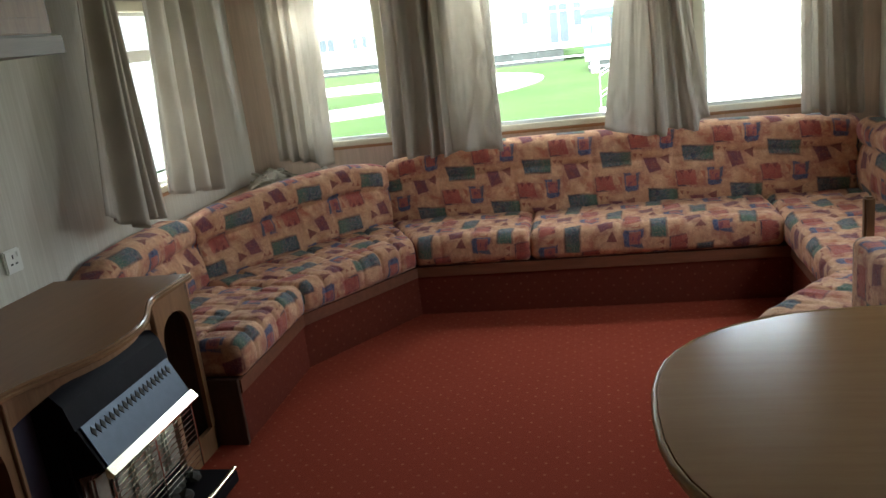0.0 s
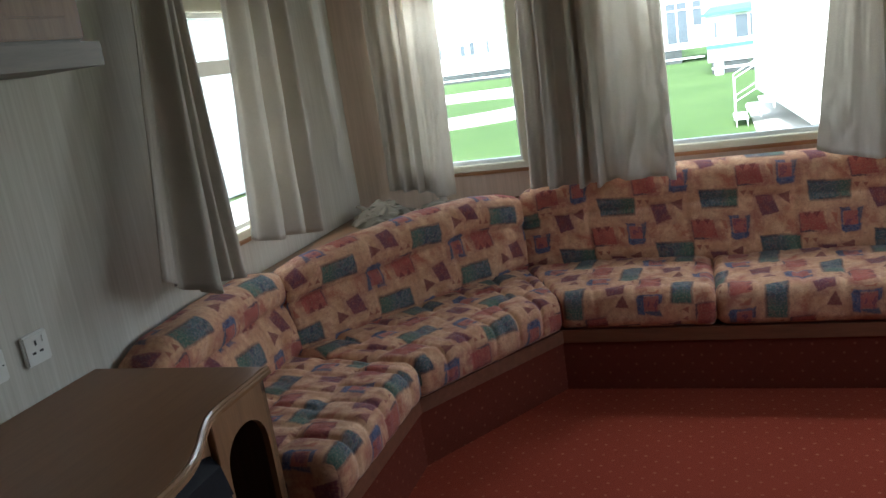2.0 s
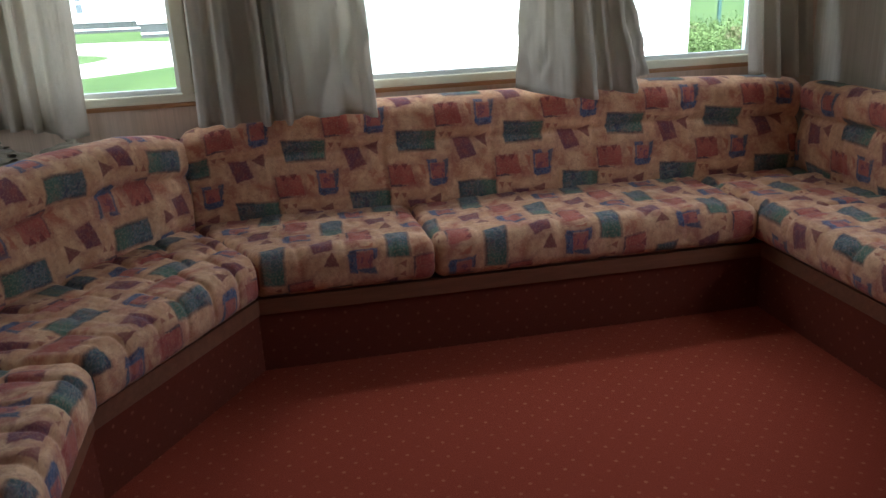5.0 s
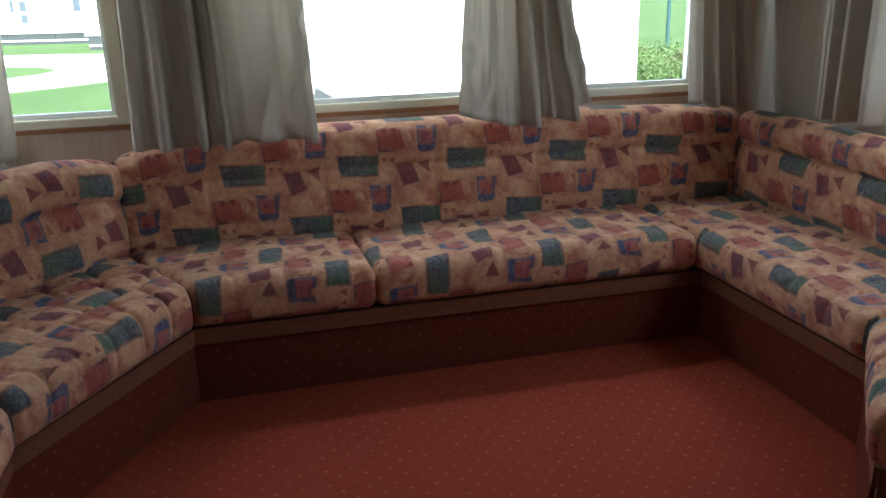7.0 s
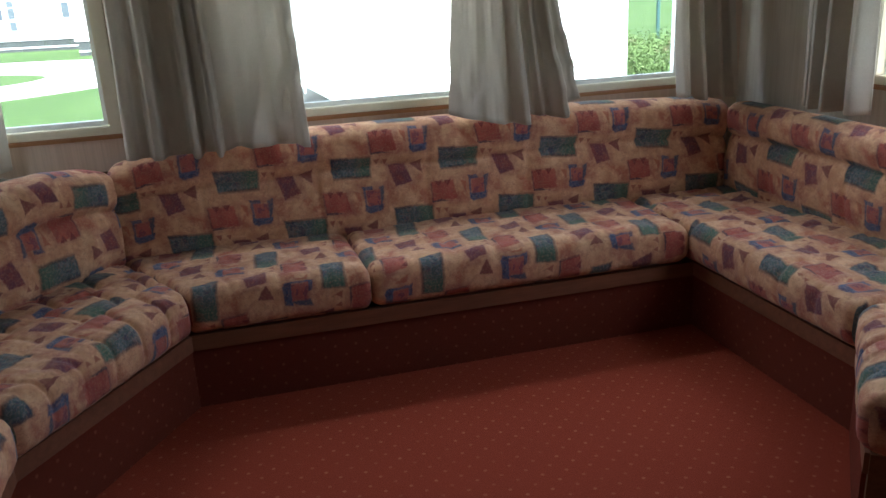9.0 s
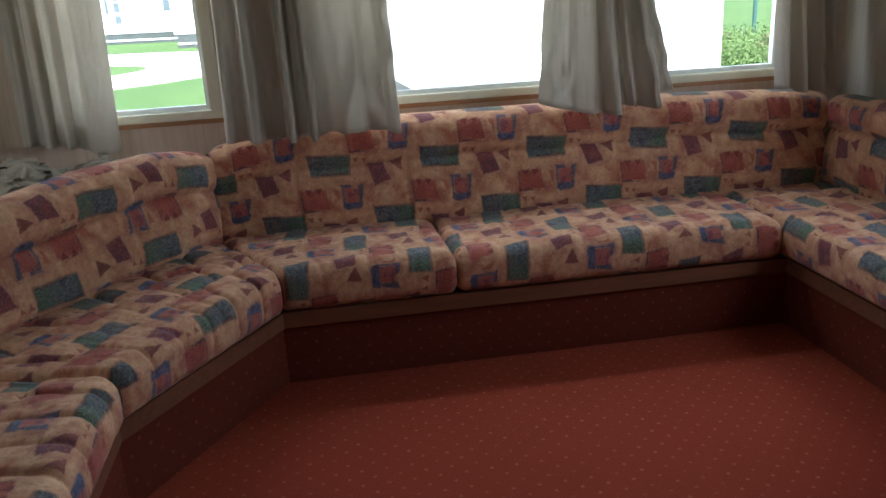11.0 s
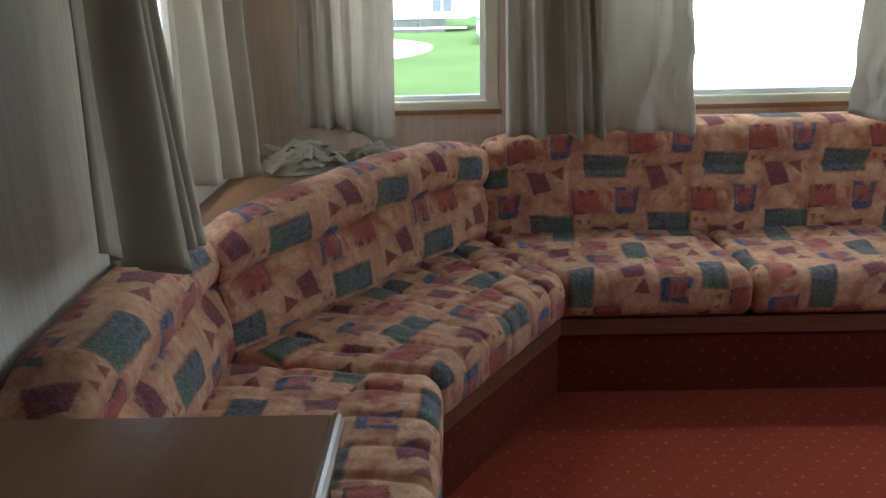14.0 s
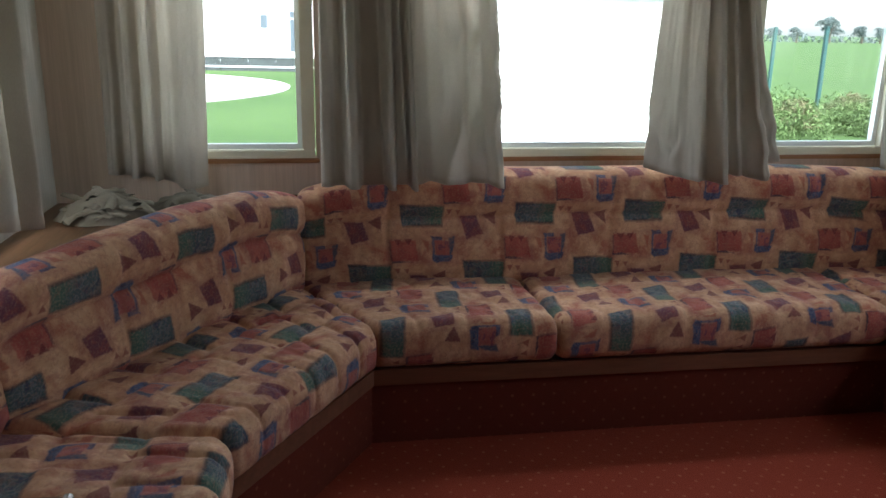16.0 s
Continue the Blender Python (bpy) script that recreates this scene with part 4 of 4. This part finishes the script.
def gas_fire():
    t = thing("gas_fire", (0.05, 2.42, 0.0), "black gas fire with slotted steel hood, brass bar and wire guard", "fire")
    inv = Matrix.Translation((-0.05, -2.42, 0))

    def own(ob):
        ob.matrix_parent_inverse = inv
        return ob

    ya, yb = 2.13, 2.62
    # casing: side profile drawn out along y
    def sweep(profile, y0, y1):
        bm = bmesh.new()
        a = [bm.verts.new((x, y0, z)) for x, z in profile]
        b = [bm.verts.new((x, y1, z)) for x, z in profile]
        bm.faces.new(a)
        bm.faces.new(list(reversed(b)))
        for i in range(len(profile)):
            j = (i + 1) % len(profile)
            bm.faces.new((a[i], b[i], b[j], a[j]))
        bmesh.ops.recalc_face_normals(bm, faces=bm.faces)
        return bm

    own(part("casing", sweep([(0.0, 0.02), (0.0, 0.63), (0.06, 0.63), (0.11, 0.575), (0.13, 0.50), (0.085, 0.48), (0.085, 0.02)], ya - 0.02, yb + 0.02), BLACK, t))
    # sloping hood
    own(part("hood", sweep([(0.128, 0.498), (0.136, 0.505), (0.197, 0.374), (0.189, 0.370)], ya, yb), STEEL, t, "brushed steel hood"))
    for i in range(19):
        y = ya + 0.03 + (yb - ya - 0.06) * i / 18
        bm = bmesh.new()
        pts = []
        for dy, dz in ((0.0, -0.015), (0.010, 0.0), (0.0, 0.015), (-0.010, 0.0)):
            z = 0.474 + dz
            pts.append((0.136 + (0.505 - z) * 0.466, y + dy, z))
        low = [bm.verts.new((x - 0.002, yy, z - 0.001)) for x, yy, z in pts]
        high = [bm.verts.new((x + 0.0022, yy, z + 0.001)) for x, yy, z in pts]
        bm.faces.new(high)
        for q in range(4):
            bm.faces.new((low[q], low[(q + 1) % 4], high[(q + 1) % 4], high[q]))
        bmesh.ops.recalc_face_normals(bm, faces=bm.faces)
        own(part("hood_slot", bm, RUBBER, t))
    own(part("hood_side", sweep([(0.085, 0.34), (0.085, 0.50), (0.128, 0.50), (0.192, 0.368)], ya - 0.012, ya - 0.002), BLACK, t))
    own(part("hood_side", sweep([(0.085, 0.34), (0.085, 0.50), (0.128, 0.50), (0.192, 0.368)], yb + 0.002, yb + 0.012), BLACK, t))
    own_bar = sweep([(0.190, 0.345), (0.188, 0.372), (0.197, 0.379), (0.217, 0.353), (0.212, 0.342)], ya - 0.012, yb + 0.012)
    own(part("brass_bar", own_bar, BRASS, t, "polished brass bar"))
    own(part("firebox", boxes(((0.086, ya, 0.10), (0.094, yb, 0.345))), CERAMIC, t))
    for i in range(5):
        y = ya + 0.05 + i * (yb - ya - 0.1) / 4
        bm = boxes(((0.095, y - 0.036, 0.115), (0.118, y + 0.036, 0.325)), bevel=0.008)
        own(part("radiant", bm, CERAMIC, t))
    for i in range(11):
        bm = bmesh.new()
        z = 0.115 + i * 0.020
        rod(bm, (0.19, ya, z), (0.19, yb, z), 0.0018, 6)
        own(part("guard_bar", bm, CHROME, t))
    for y in (ya + 0.005, (ya + yb) / 2, yb - 0.005):
        bm = bmesh.new()
        rod(bm, (0.193, y, 0.09), (0.193, y, 0.325), 0.0026, 6)
        own(part("guard_upright", bm, CHROME, t))
    own(part("hearth_tray", boxes(((0.0, ya - 0.03, 0.002), (0.30, yb + 0.03, 0.055)), bevel=0.008), BLACK, t))
    own(part("tray_edge", boxes(((0.285, ya - 0.03, 0.056), (0.30, yb + 0.03, 0.066)), bevel=0.003), BRASS, t))
    rnd = random.Random(4)
    for i in range(16):
        bm = bmesh.new()
        bmesh.ops.create_icosphere(bm, subdivisions=1, radius=rnd.uniform(0.018, 0.03))
        for v in bm.verts:
            v.co *= rnd.uniform(0.75, 1.2)
            v.co.z *= 0.8
        bmesh.ops.translate(bm, verts=bm.verts, vec=(rnd.uniform(0.13, 0.26), ya + 0.03 + (yb - ya - 0.06) * i / 15, 0.076))
        own(part("coal", bm, COAL, t))


gas_fire()


# ---- wall cupboard, sockets ----
def wall_cupboard():
    t = thing("wall_cupboard", (XL, 2.2, 1.56), "brown laminate wall cupboard over the fire surround", "cupboard")
    y0, y1, d = 1.45, 2.955, 0.255
    part("bottom_board", boxes(((0.001, y0 - 2.2, 0.0), (d, y1 - 2.2, 0.062)), bevel=0.003), SHELF, t)
    part("carcass", boxes(((0.001, y0 - 2.2 + 0.004, 0.064), (d - 0.02, y1 - 2.2 - 0.05, 0.415))), SHELF, t)
    for i in range(3):
        ya = y0 - 2.2 + 0.01 + i * 0.485
        door = part("door", boxes(((d - 0.019, ya, 0.07), (d - 0.001, ya + 0.475, 0.41)), bevel=0.004), OAK_Z, t)
        part("inner_panel", boxes(((d, ya + 0.06, 0.12), (d + 0.006, ya + 0.415, 0.36)), bevel=0.004), OAK_Z, door)


wall_cupboard()


def socket(y, kind, label):
    s = thing("wall_socket", (XL, y, 0.862), label, "socket", "sockets on the side wall")
    part("plate", boxes(((0.0005, -0.043, -0.043), (0.016, 0.043, 0.043)), bevel=0.005), WHITE_PVC, s)
    if kind == "switched":
        part("rocker", boxes(((0.016, -0.020, 0.012), (0.021, -0.004, 0.032)), bevel=0.002), WHITE_PVC, s)
        part("neon", boxes(((0.016, 0.004, 0.018), (0.0185, 0.022, 0.030)), bevel=0.001), RUBBER, s)
        holes = [(0, -0.006, 0.003, 0.006), (-0.011, -0.024, 0.005, 0.0025), (0.011, -0.024, 0.005, 0.0025)]
    elif kind == "aerial":
        holes = [(0, 0, 0.0055, 0.0055), (0.030, 0, 0.002, 0.002), (-0.030, 0, 0.002, 0.002)]
    else:
        part("rocker", boxes(((0.016, 0.016, 0.012), (0.021, 0.028, 0.032)), bevel=0.002), WHITE_PVC, s)
        holes = [(-0.004, 0.016, 0.003, 0.007), (-0.015, -0.010, 0.006, 0.003), (0.010, -0.010, 0.006, 0.003)]
    for y2, z, hy, hz in holes:
        part("pin_hole", boxes(((0.0155, y2 - hy, z - hz), (0.0168, y2 + hy, z + hz))), RUBBER, s)


socket(2.405, "switched", "white switched fuse socket above the fire surround")
socket(2.575, "aerial", "white aerial outlet plate above the fire surround")
socket(2.72, "plain", "white three-pin socket above the fire surround")


# ---- crumpled cloth on the corner ledge ----
def crumpled(name, centre, size, seed, folds, label, category, material=LINEN):
    """A jumble of curled folds of cloth lying over one another."""
    rnd = random.Random(seed)
    verts, faces = [], []

    def sheet(nu, nv, f):
        k = len(verts)
        for j in range(nv + 1):
            for i in range(nu + 1):
                verts.append(f(i / nu, j / nv))
        for j in range(nv):
            for i in range(nu):
                q = k + j * (nu + 1) + i
                faces.append((q, q + 1, q + nu + 2, q + nu + 1))

    def mound(u, v):
        a, r = 2 * math.pi * u, 1 - v
        h = (1 - r * r) * (0.60 + 0.30 * noise.noise((math.cos(a) * r * 3, math.sin(a) * r * 3, seed)))
        w = 1 + 0.16 * noise.noise((math.cos(a) * 2, math.sin(a) * 2, seed + 4))
        return (centre[0] + size[0] * r * w * math.cos(a), centre[1] + size[1] * r * w * math.sin(a), centre[2] + 0.003 + size[2] * h)

    sheet(40, 12, mound)
    for n in range(folds):
        a, r = rnd.uniform(0, 2 * math.pi), rnd.uniform(0.0, 0.82)
        ox, oy = centre[0] + size[0] * r * math.cos(a), centre[1] + size[1] * r * math.sin(a)
        oz = centre[2] + size[2] * (1 - r * r) * rnd.uniform(0.15, 0.6)
        turn, length, width = rnd.uniform(0, math.pi), rnd.uniform(0.07, 0.14), rnd.uniform(0.012, 0.022)
        bend, tip, roll = rnd.uniform(-1.2, 1.2), rnd.uniform(-0.35, 0.35), rnd.uniform(2.2, 3.6)

        def fold(u, v, ox=ox, oy=oy, oz=oz, turn=turn, length=length, width=width, bend=bend, tip=tip, roll=roll, n=n):
            s = (u - 0.5) * length
            b = turn + bend * (u - 0.5)
            q = roll * (v - 0.5)
            wob = 1 + 0.35 * noise.noise((u * 4, v * 2, seed + n))
            across, up = width * wob * math.sin(q), width * wob * math.cos(q) * (0.5 + 0.5 * math.sin(math.pi * min(1, max(0, u))))
            x = ox + s * math.cos(b) - across * math.sin(b)
            y = oy + s * math.sin(b) + across * math.cos(b)
            return (x, y, max(centre[2] + 0.003, oz + up + s * tip))

        sheet(12, 8, fold)
    return tagged(link_mesh(name, verts, faces, material, smooth=True), label, category)


crumpled("folded_net_curtain", (-0.23, 4.62, 0.718), (0.16, 0.12, 0.15), 23, 44, "crumpled heap of pale net curtain on the corner ledge", "cloth")
crumpled("folded_net_curtain", (0.03, 4.76, 0.718), (0.14, 0.075, 0.075), 51, 18, "smaller crumpled end of pale net curtain on the corner ledge", "cloth")


# ---- outside ----
tagged(link_mesh("ground", [(-400, -60, GROUND_Z), (500, -60, GROUND_Z), (500, 900, GROUND_Z), (-400, 900, GROUND_Z)], [(0, 1, 2, 3)], GRASS), "mown grass of the caravan park", "grass", kind="structure")


def ring_path():
    n = 64
    verts, faces = [], []
    for i in range(n):
        a = 2 * math.pi * i / n
        c, s = math.cos(a), math.sin(a)
        verts += [(-8.6 + 8.3 * c, 28.6 + 8.0 * s, GROUND_Z + 0.03), (-8.0 + 3.9 * c, 27.6 + 3.3 * s, GROUND_Z + 0.03),
                  (-8.6 + 8.3 * c, 28.6 + 8.0 * s, GROUND_Z - 0.05), (-8.0 + 3.9 * c, 27.6 + 3.3 * s, GROUND_Z - 0.05)]
    for i in range(n):
        j = (i + 1) % n
        faces += [(4 * i, 4 * j, 4 * j + 1, 4 * i + 1), (4 * i + 2, 4 * j + 2, 4 * j, 4 * i), (4 * i + 1, 4 * j + 1, 4 * j + 3, 4 * i + 3)]
    tagged(link_mesh("road", verts, faces, CONCRETE), "pale concrete loop road on the grass", "road", kind="structure")


ring_path()


def caravan(origin, turn, L, W, z0, z1, label, skirt=True, windows=(), trim=None, gable=0.35, siding=False, vent=None):
    """A static caravan; its seen long face runs from the origin along +x and looks to -y."""
    t = thing("static_caravan", (*origin, 0), label, "caravan", "neighbouring caravans")
    t.rotation_euler = (0, 0, radians(turn))
    part("wall", boxes(((0, 0, z0), (L, W, z1))), WHITE_ALU, t)
    bm = bmesh.new()
    o = 0.10
    a = [bm.verts.new(p) for p in ((-o, -o, z1 + 0.002), (L + o, -o, z1 + 0.002), (L + o, W + o, z1 + 0.002), (-o, W + o, z1 + 0.002))]
    if siding:
        r = [bm.verts.new(p) for p in ((L / 2, -o, z1 + gable), (L / 2, W + o, z1 + gable))]
        for f in ((a[0], a[1], r[0]), (a[2], a[3], r[1]), (a[1], a[2], r[1], r[0]), (a[3], a[0], r[0], r[1]), (a[3], a[2], a[1], a[0])):
            bm.faces.new(f)
    else:
        r = [bm.verts.new(p) for p in ((0, W / 2, z1 + gable), (L, W / 2, z1 + gable))]
        for f in ((a[0], a[1], r[1], r[0]), (a[2], a[3], r[0], r[1]), (a[1], a[2], r[1]), (a[3], a[0], r[0]), (a[3], a[2], a[1], a[0])):
            bm.faces.new(f)
    part("roof", bm, trim or WHITE_ALU, t)
    if siding:
        n = int((z1 - z0) / 0.10)
        for i in range(n):
            z = z0 + i * 0.10
            bm = bmesh.new()
            vs = [bm.verts.new(p) for p in ((0.03, -0.004, z + 0.004), (L - 0.03, -0.004, z + 0.004), (L - 0.03, -0.020, z + 0.004), (0.03, -0.020, z + 0.004), (0.03, -0.005, z + 0.097), (L - 0.03, -0.005, z + 0.097))]
            for f in ((vs[3], vs[2], vs[5], vs[4]), (vs[0], vs[1], vs[2], vs[3]), (vs[0], vs[3], vs[4]), (vs[1], vs[5], vs[2])):
                bm.faces.new(f)
            part("siding_board", bm, WHITE_ALU, t)
        part("fascia", boxes(((-0.11, -0.13, z1 - 0.03), (L + 0.11, -0.105, z1 + 0.05))), TEAL_PAINT, t)
        for i in range(5):
            z = z1 + 0.05 + i * 0.075
            half = (L / 2) * (1 - (z + 0.06 - z1) / gable)
            part("gable_board", boxes(((L / 2 - half, -0.125, z), (L / 2 + half, -0.102, z + 0.068))), TEAL_PAINT, t)
        for sx in (0.9, L - 0.9):
            for sy in (1.2, W / 2, W - 1.2):
                part("jack", boxes(((sx - 0.1, sy - 0.1, GROUND_Z), (sx + 0.1, sy + 0.1, z0 - 0.001))), CONCRETE, t)
        part("corner_post", boxes(((-0.01, -0.03, z0), (0.03, 0.0, z1 - 0.031))), WHITE_ALU, t)
        part("corner_post", boxes(((L - 0.03, -0.03, z0), (L + 0.01, 0.0, z1 - 0.031))), WHITE_ALU, t)
    if skirt:
        for i in range(int(L / 1.2)):
            part("skirt_panel", boxes(((i * 1.2 + 0.1, 0.05, GROUND_Z), (i * 1.2 + 1.27, 0.10, z0 - 0.002))), HAZED_SKIRT, t)
        part("skirt_rail", boxes(((0.1, 0.03, GROUND_Z + 0.15), (L - 0.1, 0.048, GROUND_Z + 0.22))), WHITE_ALU, t)
    for x, w, za, zb in windows:
        wn = part("window", boxes(((x - 0.06, -0.03, za - 0.06), (x + w + 0.06, -0.001, zb + 0.06))), WHITE_PVC, t)
        part("pane", boxes(((x, -0.036, za), (x + w, -0.031, zb))), GREY_GLASS, wn)
        if w > 0.55:
            part("mullion", boxes(((x + w / 2 - 0.03, -0.045, za), (x + w / 2 + 0.03, -0.037, zb))), WHITE_PVC, wn)
        if zb - za > 0.75:
            part("glazing_bar", boxes(((x, -0.05, zb - 0.32), (x + w, -0.046, zb - 0.27))), WHITE_PVC, wn)
    if vent:
        x, z = vent
        part("vent", boxes(((x - 0.09, -0.045, z - 0.2), (x + 0.09, -0.021, z + 0.2)), bevel=0.01), WHITE_PVC, t)
    return t


caravan((2.50, 13.1), 4, 4.5, 6.0, -0.23, 1.85, "near white caravan with horizontal siding and a teal gable", skirt=False, siding=True, trim=TEAL_PAINT, gable=0.46, vent=(1.85, 1.28))
caravan((-16.5, 47.9), -15.5, 16.2, 3.6, -0.08, 2.1, "long white caravan behind the loop road, dark skirting", windows=((2.0, 1.0, 0.9, 1.6), (4.3, 0.3, 0.9, 1.5), (4.95, 0.3, 0.9, 1.6), (6.05, 0.17, 0.9, 1.6), (7.75, 0.17, 0.9, 1.6), (8.2, 0.32, 0.95, 1.75), (8.2, 0.32, 0.4, 0.8), (10.8, 1.1, 0.9, 1.6), (14.5, 0.38, 0.9, 1.6)))
caravan((-4.8, 38.6), -8, 5.9, 3.6, -0.02, 2.4, "white caravan with tall bow windows across the grass", windows=((3.1, 0.3, 1.2, 1.75), (4.35, 0.85, 0.25, 1.9), (5.45, 0.35, 0.9, 1.9)))
mint = caravan((1.13, 29.3), -6, 5.4, 3.4, -0.21, 1.29, "white caravan with mint roof edge and belt across the grass", windows=((0.25, 0.08, 0.55, 1.05), (0.90, 0.80, 0.48, 1.17), (3.2, 1.1, 0.48, 1.17)), trim=MINT_PAINT, gable=0.22)
part("belt", boxes(((-0.02, -0.045, 0.21), (5.42, -0.001, 0.33))), MINT_PAINT, mint, "mint painted belt")
part("ledge", boxes(((-0.02, -0.07, 0.334), (5.42, -0.001, 0.39))), WHITE_ALU, mint)
part("gutter", boxes(((-0.11, -0.13, 1.24), (5.51, -0.101, 1.34))), MINT_PAINT, mint, "mint painted gutter")
part("step_box", boxes(((0.24, -0.55, GROUND_Z), (0.50, -0.2, -0.22)), bevel=0.02), WHITE_ALU, mint)
caravan((-7.6, 9.5), 84, 13.0, 3.6, -0.57, 2.6, "white caravan seen through the side window", windows=((1.0, 1.4, 1.0, 1.9),))


tagged(part("pavement", boxes(((1.9, 12.8, GROUND_Z), (7.4, 19.6, GROUND_Z + 0.04))), CONCRETE), "pale concrete pad under the near caravan", "pavement", kind="structure")


tagged(part("pavement", boxes(((-7.0, 3.0, GROUND_Z), (-0.8, 10.5, GROUND_Z + 0.04)), ((-6.8, 10.503, GROUND_Z), (-4.9, 16.0, GROUND_Z + 0.04))), CONCRETE), "pale concrete path beside the caravan", "pavement", kind="structure")


def door_steps():
    t = thing("entrance_steps", (2.30, 16.7, GROUND_Z), "pale metal steps with a thin handrail beside the near caravan", "steps")
    for i in range(3):
        part("tread", boxes(((-0.72 + i * 0.22, -0.45, 0.12 + i * 0.13), (-0.48 + i * 0.22, 0.45, 0.15 + i * 0.13)), bevel=0.005), WHITE_ALU, t)
        part("riser", boxes(((-0.50 + i * 0.22, -0.45, i * 0.13), (-0.49 + i * 0.22, 0.45, 0.119 + i * 0.13))), WHITE_ALU, t)
    for y in (-0.46, 0.46):
        bm = bmesh.new()
        rod(bm, (-0.68, y, 0.0), (-0.68, y, 0.85), 0.009)
        rod(bm, (-0.68, y, 0.85), (-0.05, y, 1.2), 0.009)
        rod(bm, (-0.68, y, 0.45), (-0.05, y, 0.8), 0.008)
        rod(bm, (-0.05, y, 0.3), (-0.05, y, 1.2), 0.009)
        part("handrail", bm, WHITE_ALU, t)


door_steps()

for i in range(9):
    p = thing("fence_post", (9.2 + i * 0.70, 3.0 + i * 3.45, GROUND_Z), "green metal fence post by the hedge", "post", "fence posts")
    part("shaft", boxes(((-0.045, -0.045, 0), (0.045, 0.045, 2.1)), bevel=0.01), TEAL_PAINT, p)
    part("cap", boxes(((-0.055, -0.055, 2.101), (0.055, 0.055, 2.13)), bevel=0.01), TEAL_PAINT, p)


def leaf_cloud(name, clumps, leaf, per, material, seed, label, category, kind=""):
    """Many small leaves scattered over lumps (x, y, z, rx, ry, rz)."""
    rnd = random.Random(seed)
    verts, faces = [], []
    for cx, cy, cz, rx, ry, rz in clumps:
        for _ in range(per):
            a, b, r = rnd.uniform(0, 2 * math.pi), rnd.uniform(-0.25, 1.0), rnd.uniform(0.55, 1.08)
            q = math.sqrt(max(0, 1 - b * b))
            c = Vector((cx + rx * r * q * math.cos(a), cy + ry * r * q * math.sin(a), cz + rz * r * b))
            d = Vector((rnd.gauss(0, 1), rnd.gauss(0, 1), rnd.gauss(0, 1))).normalized()
            e = d.cross(Vector((rnd.gauss(0, 1), rnd.gauss(0, 1), rnd.gauss(0, 1)))).normalized()
            s = leaf * rnd.uniform(0.6, 1.4)
            k = len(verts)
            verts += [c - d * s, c + e * s * 0.45, c + d * s, c - e * s * 0.45]
            faces.append((k, k + 1, k + 2, k + 3))
    return tagged(link_mesh(name, verts, faces, material), label, category, kind=kind)


rnd = random.Random(12)
hedge_a = [(8.6 + rnd.uniform(0, 7.0), 15.5 + rnd.uniform(0, 4.5), GROUND_Z + 0.05, rnd.uniform(0.35, 0.8), rnd.uniform(0.35, 0.8), rnd.uniform(0.35, 0.75)) for _ in range(46)]
leaf_cloud("hedge", hedge_a, 0.034, 1100, LEAF, 3, "rough green hedge of brambles by the fence", "hedge", "stuff")
hedge_b = [(8.8 + rnd.uniform(0, 7.0), 16.0 + rnd.uniform(0, 4.0), GROUND_Z + 0.2, rnd.uniform(0.25, 0.5), rnd.uniform(0.25, 0.5), rnd.uniform(0.35, 0.65)) for _ in range(14)]
leaf_cloud("rusty_bush", hedge_b, 0.034, 800, LEAF_RUST, 5, "rusty brown bramble tops in the hedge", "bush", "stuff")
hedge_c = [(9.0 + i * 0.35 + rnd.uniform(-0.5, 0.5), 2.0 + i * 0.9, GROUND_Z + 0.05, 0.7, 0.7, rnd.uniform(0.4, 0.8)) for i in range(16)]
leaf_cloud("side_hedge", hedge_c, 0.06, 300, LEAF, 8, "green hedge along the side fence", "hedge", "stuff")


def far_tree(x, y, h, seed):
    t = thing("tree", (x, y, GROUND_Z), "round-headed field tree far off, leaves paled for haze", "tree", "far trees")
    r2 = random.Random(seed)
    bm = bmesh.new()
    bmesh.ops.create_cone(bm, cap_ends=True, segments=8, radius1=h * 0.05, radius2=h * 0.02, depth=h * 0.6, matrix=Matrix.Translation((0, 0, h * 0.3)))
    for i in range(4):
        a = i * 1.6 + r2.uniform(0, 1)
        rod(bm, (0, 0, h * 0.35), (math.cos(a) * h * 0.2, math.sin(a) * h * 0.2, h * 0.62), h * 0.012, 5)
    part("trunk", bm, BARK, t)
    cl = [(r2.uniform(-0.35, 0.35) * h, r2.uniform(-0.2, 0.2) * h, h * r2.uniform(0.3, 0.75), h * 0.17, h * 0.17, h * 0.15) for _ in range(14)]
    c = leaf_cloud("crown", cl, h * 0.035, 140, HAZED_LEAF, seed, "", "")
    for key in ("label", "category"):
        if key in c:
            del c[key]
    c.parent = t


for i, (x, y, h) in enumerate(((113, 170, 6.5), (97, 165, 3.5), (104, 168, 3.8), (121, 170, 4.5), (127, 172, 4.5), (90, 160, 3.5), (134, 168, 4.5), (83, 175, 3.5), (145, 180, 5), (70, 180, 4))):
    far_tree(x, y, h, 30 + i)
tagged(leaf_cloud("far_hedgerow", [(60 + i * 3.2, 178 + (i % 3), GROUND_Z + 0.4, 2.6, 1.2, rnd.uniform(1.0, 2.2)) for i in range(34)], 0.35, 70, HAZED_LEAF, 77, "low hedgerow along the far edge of the field", "hedgerow", "stuff"), kind="stuff")
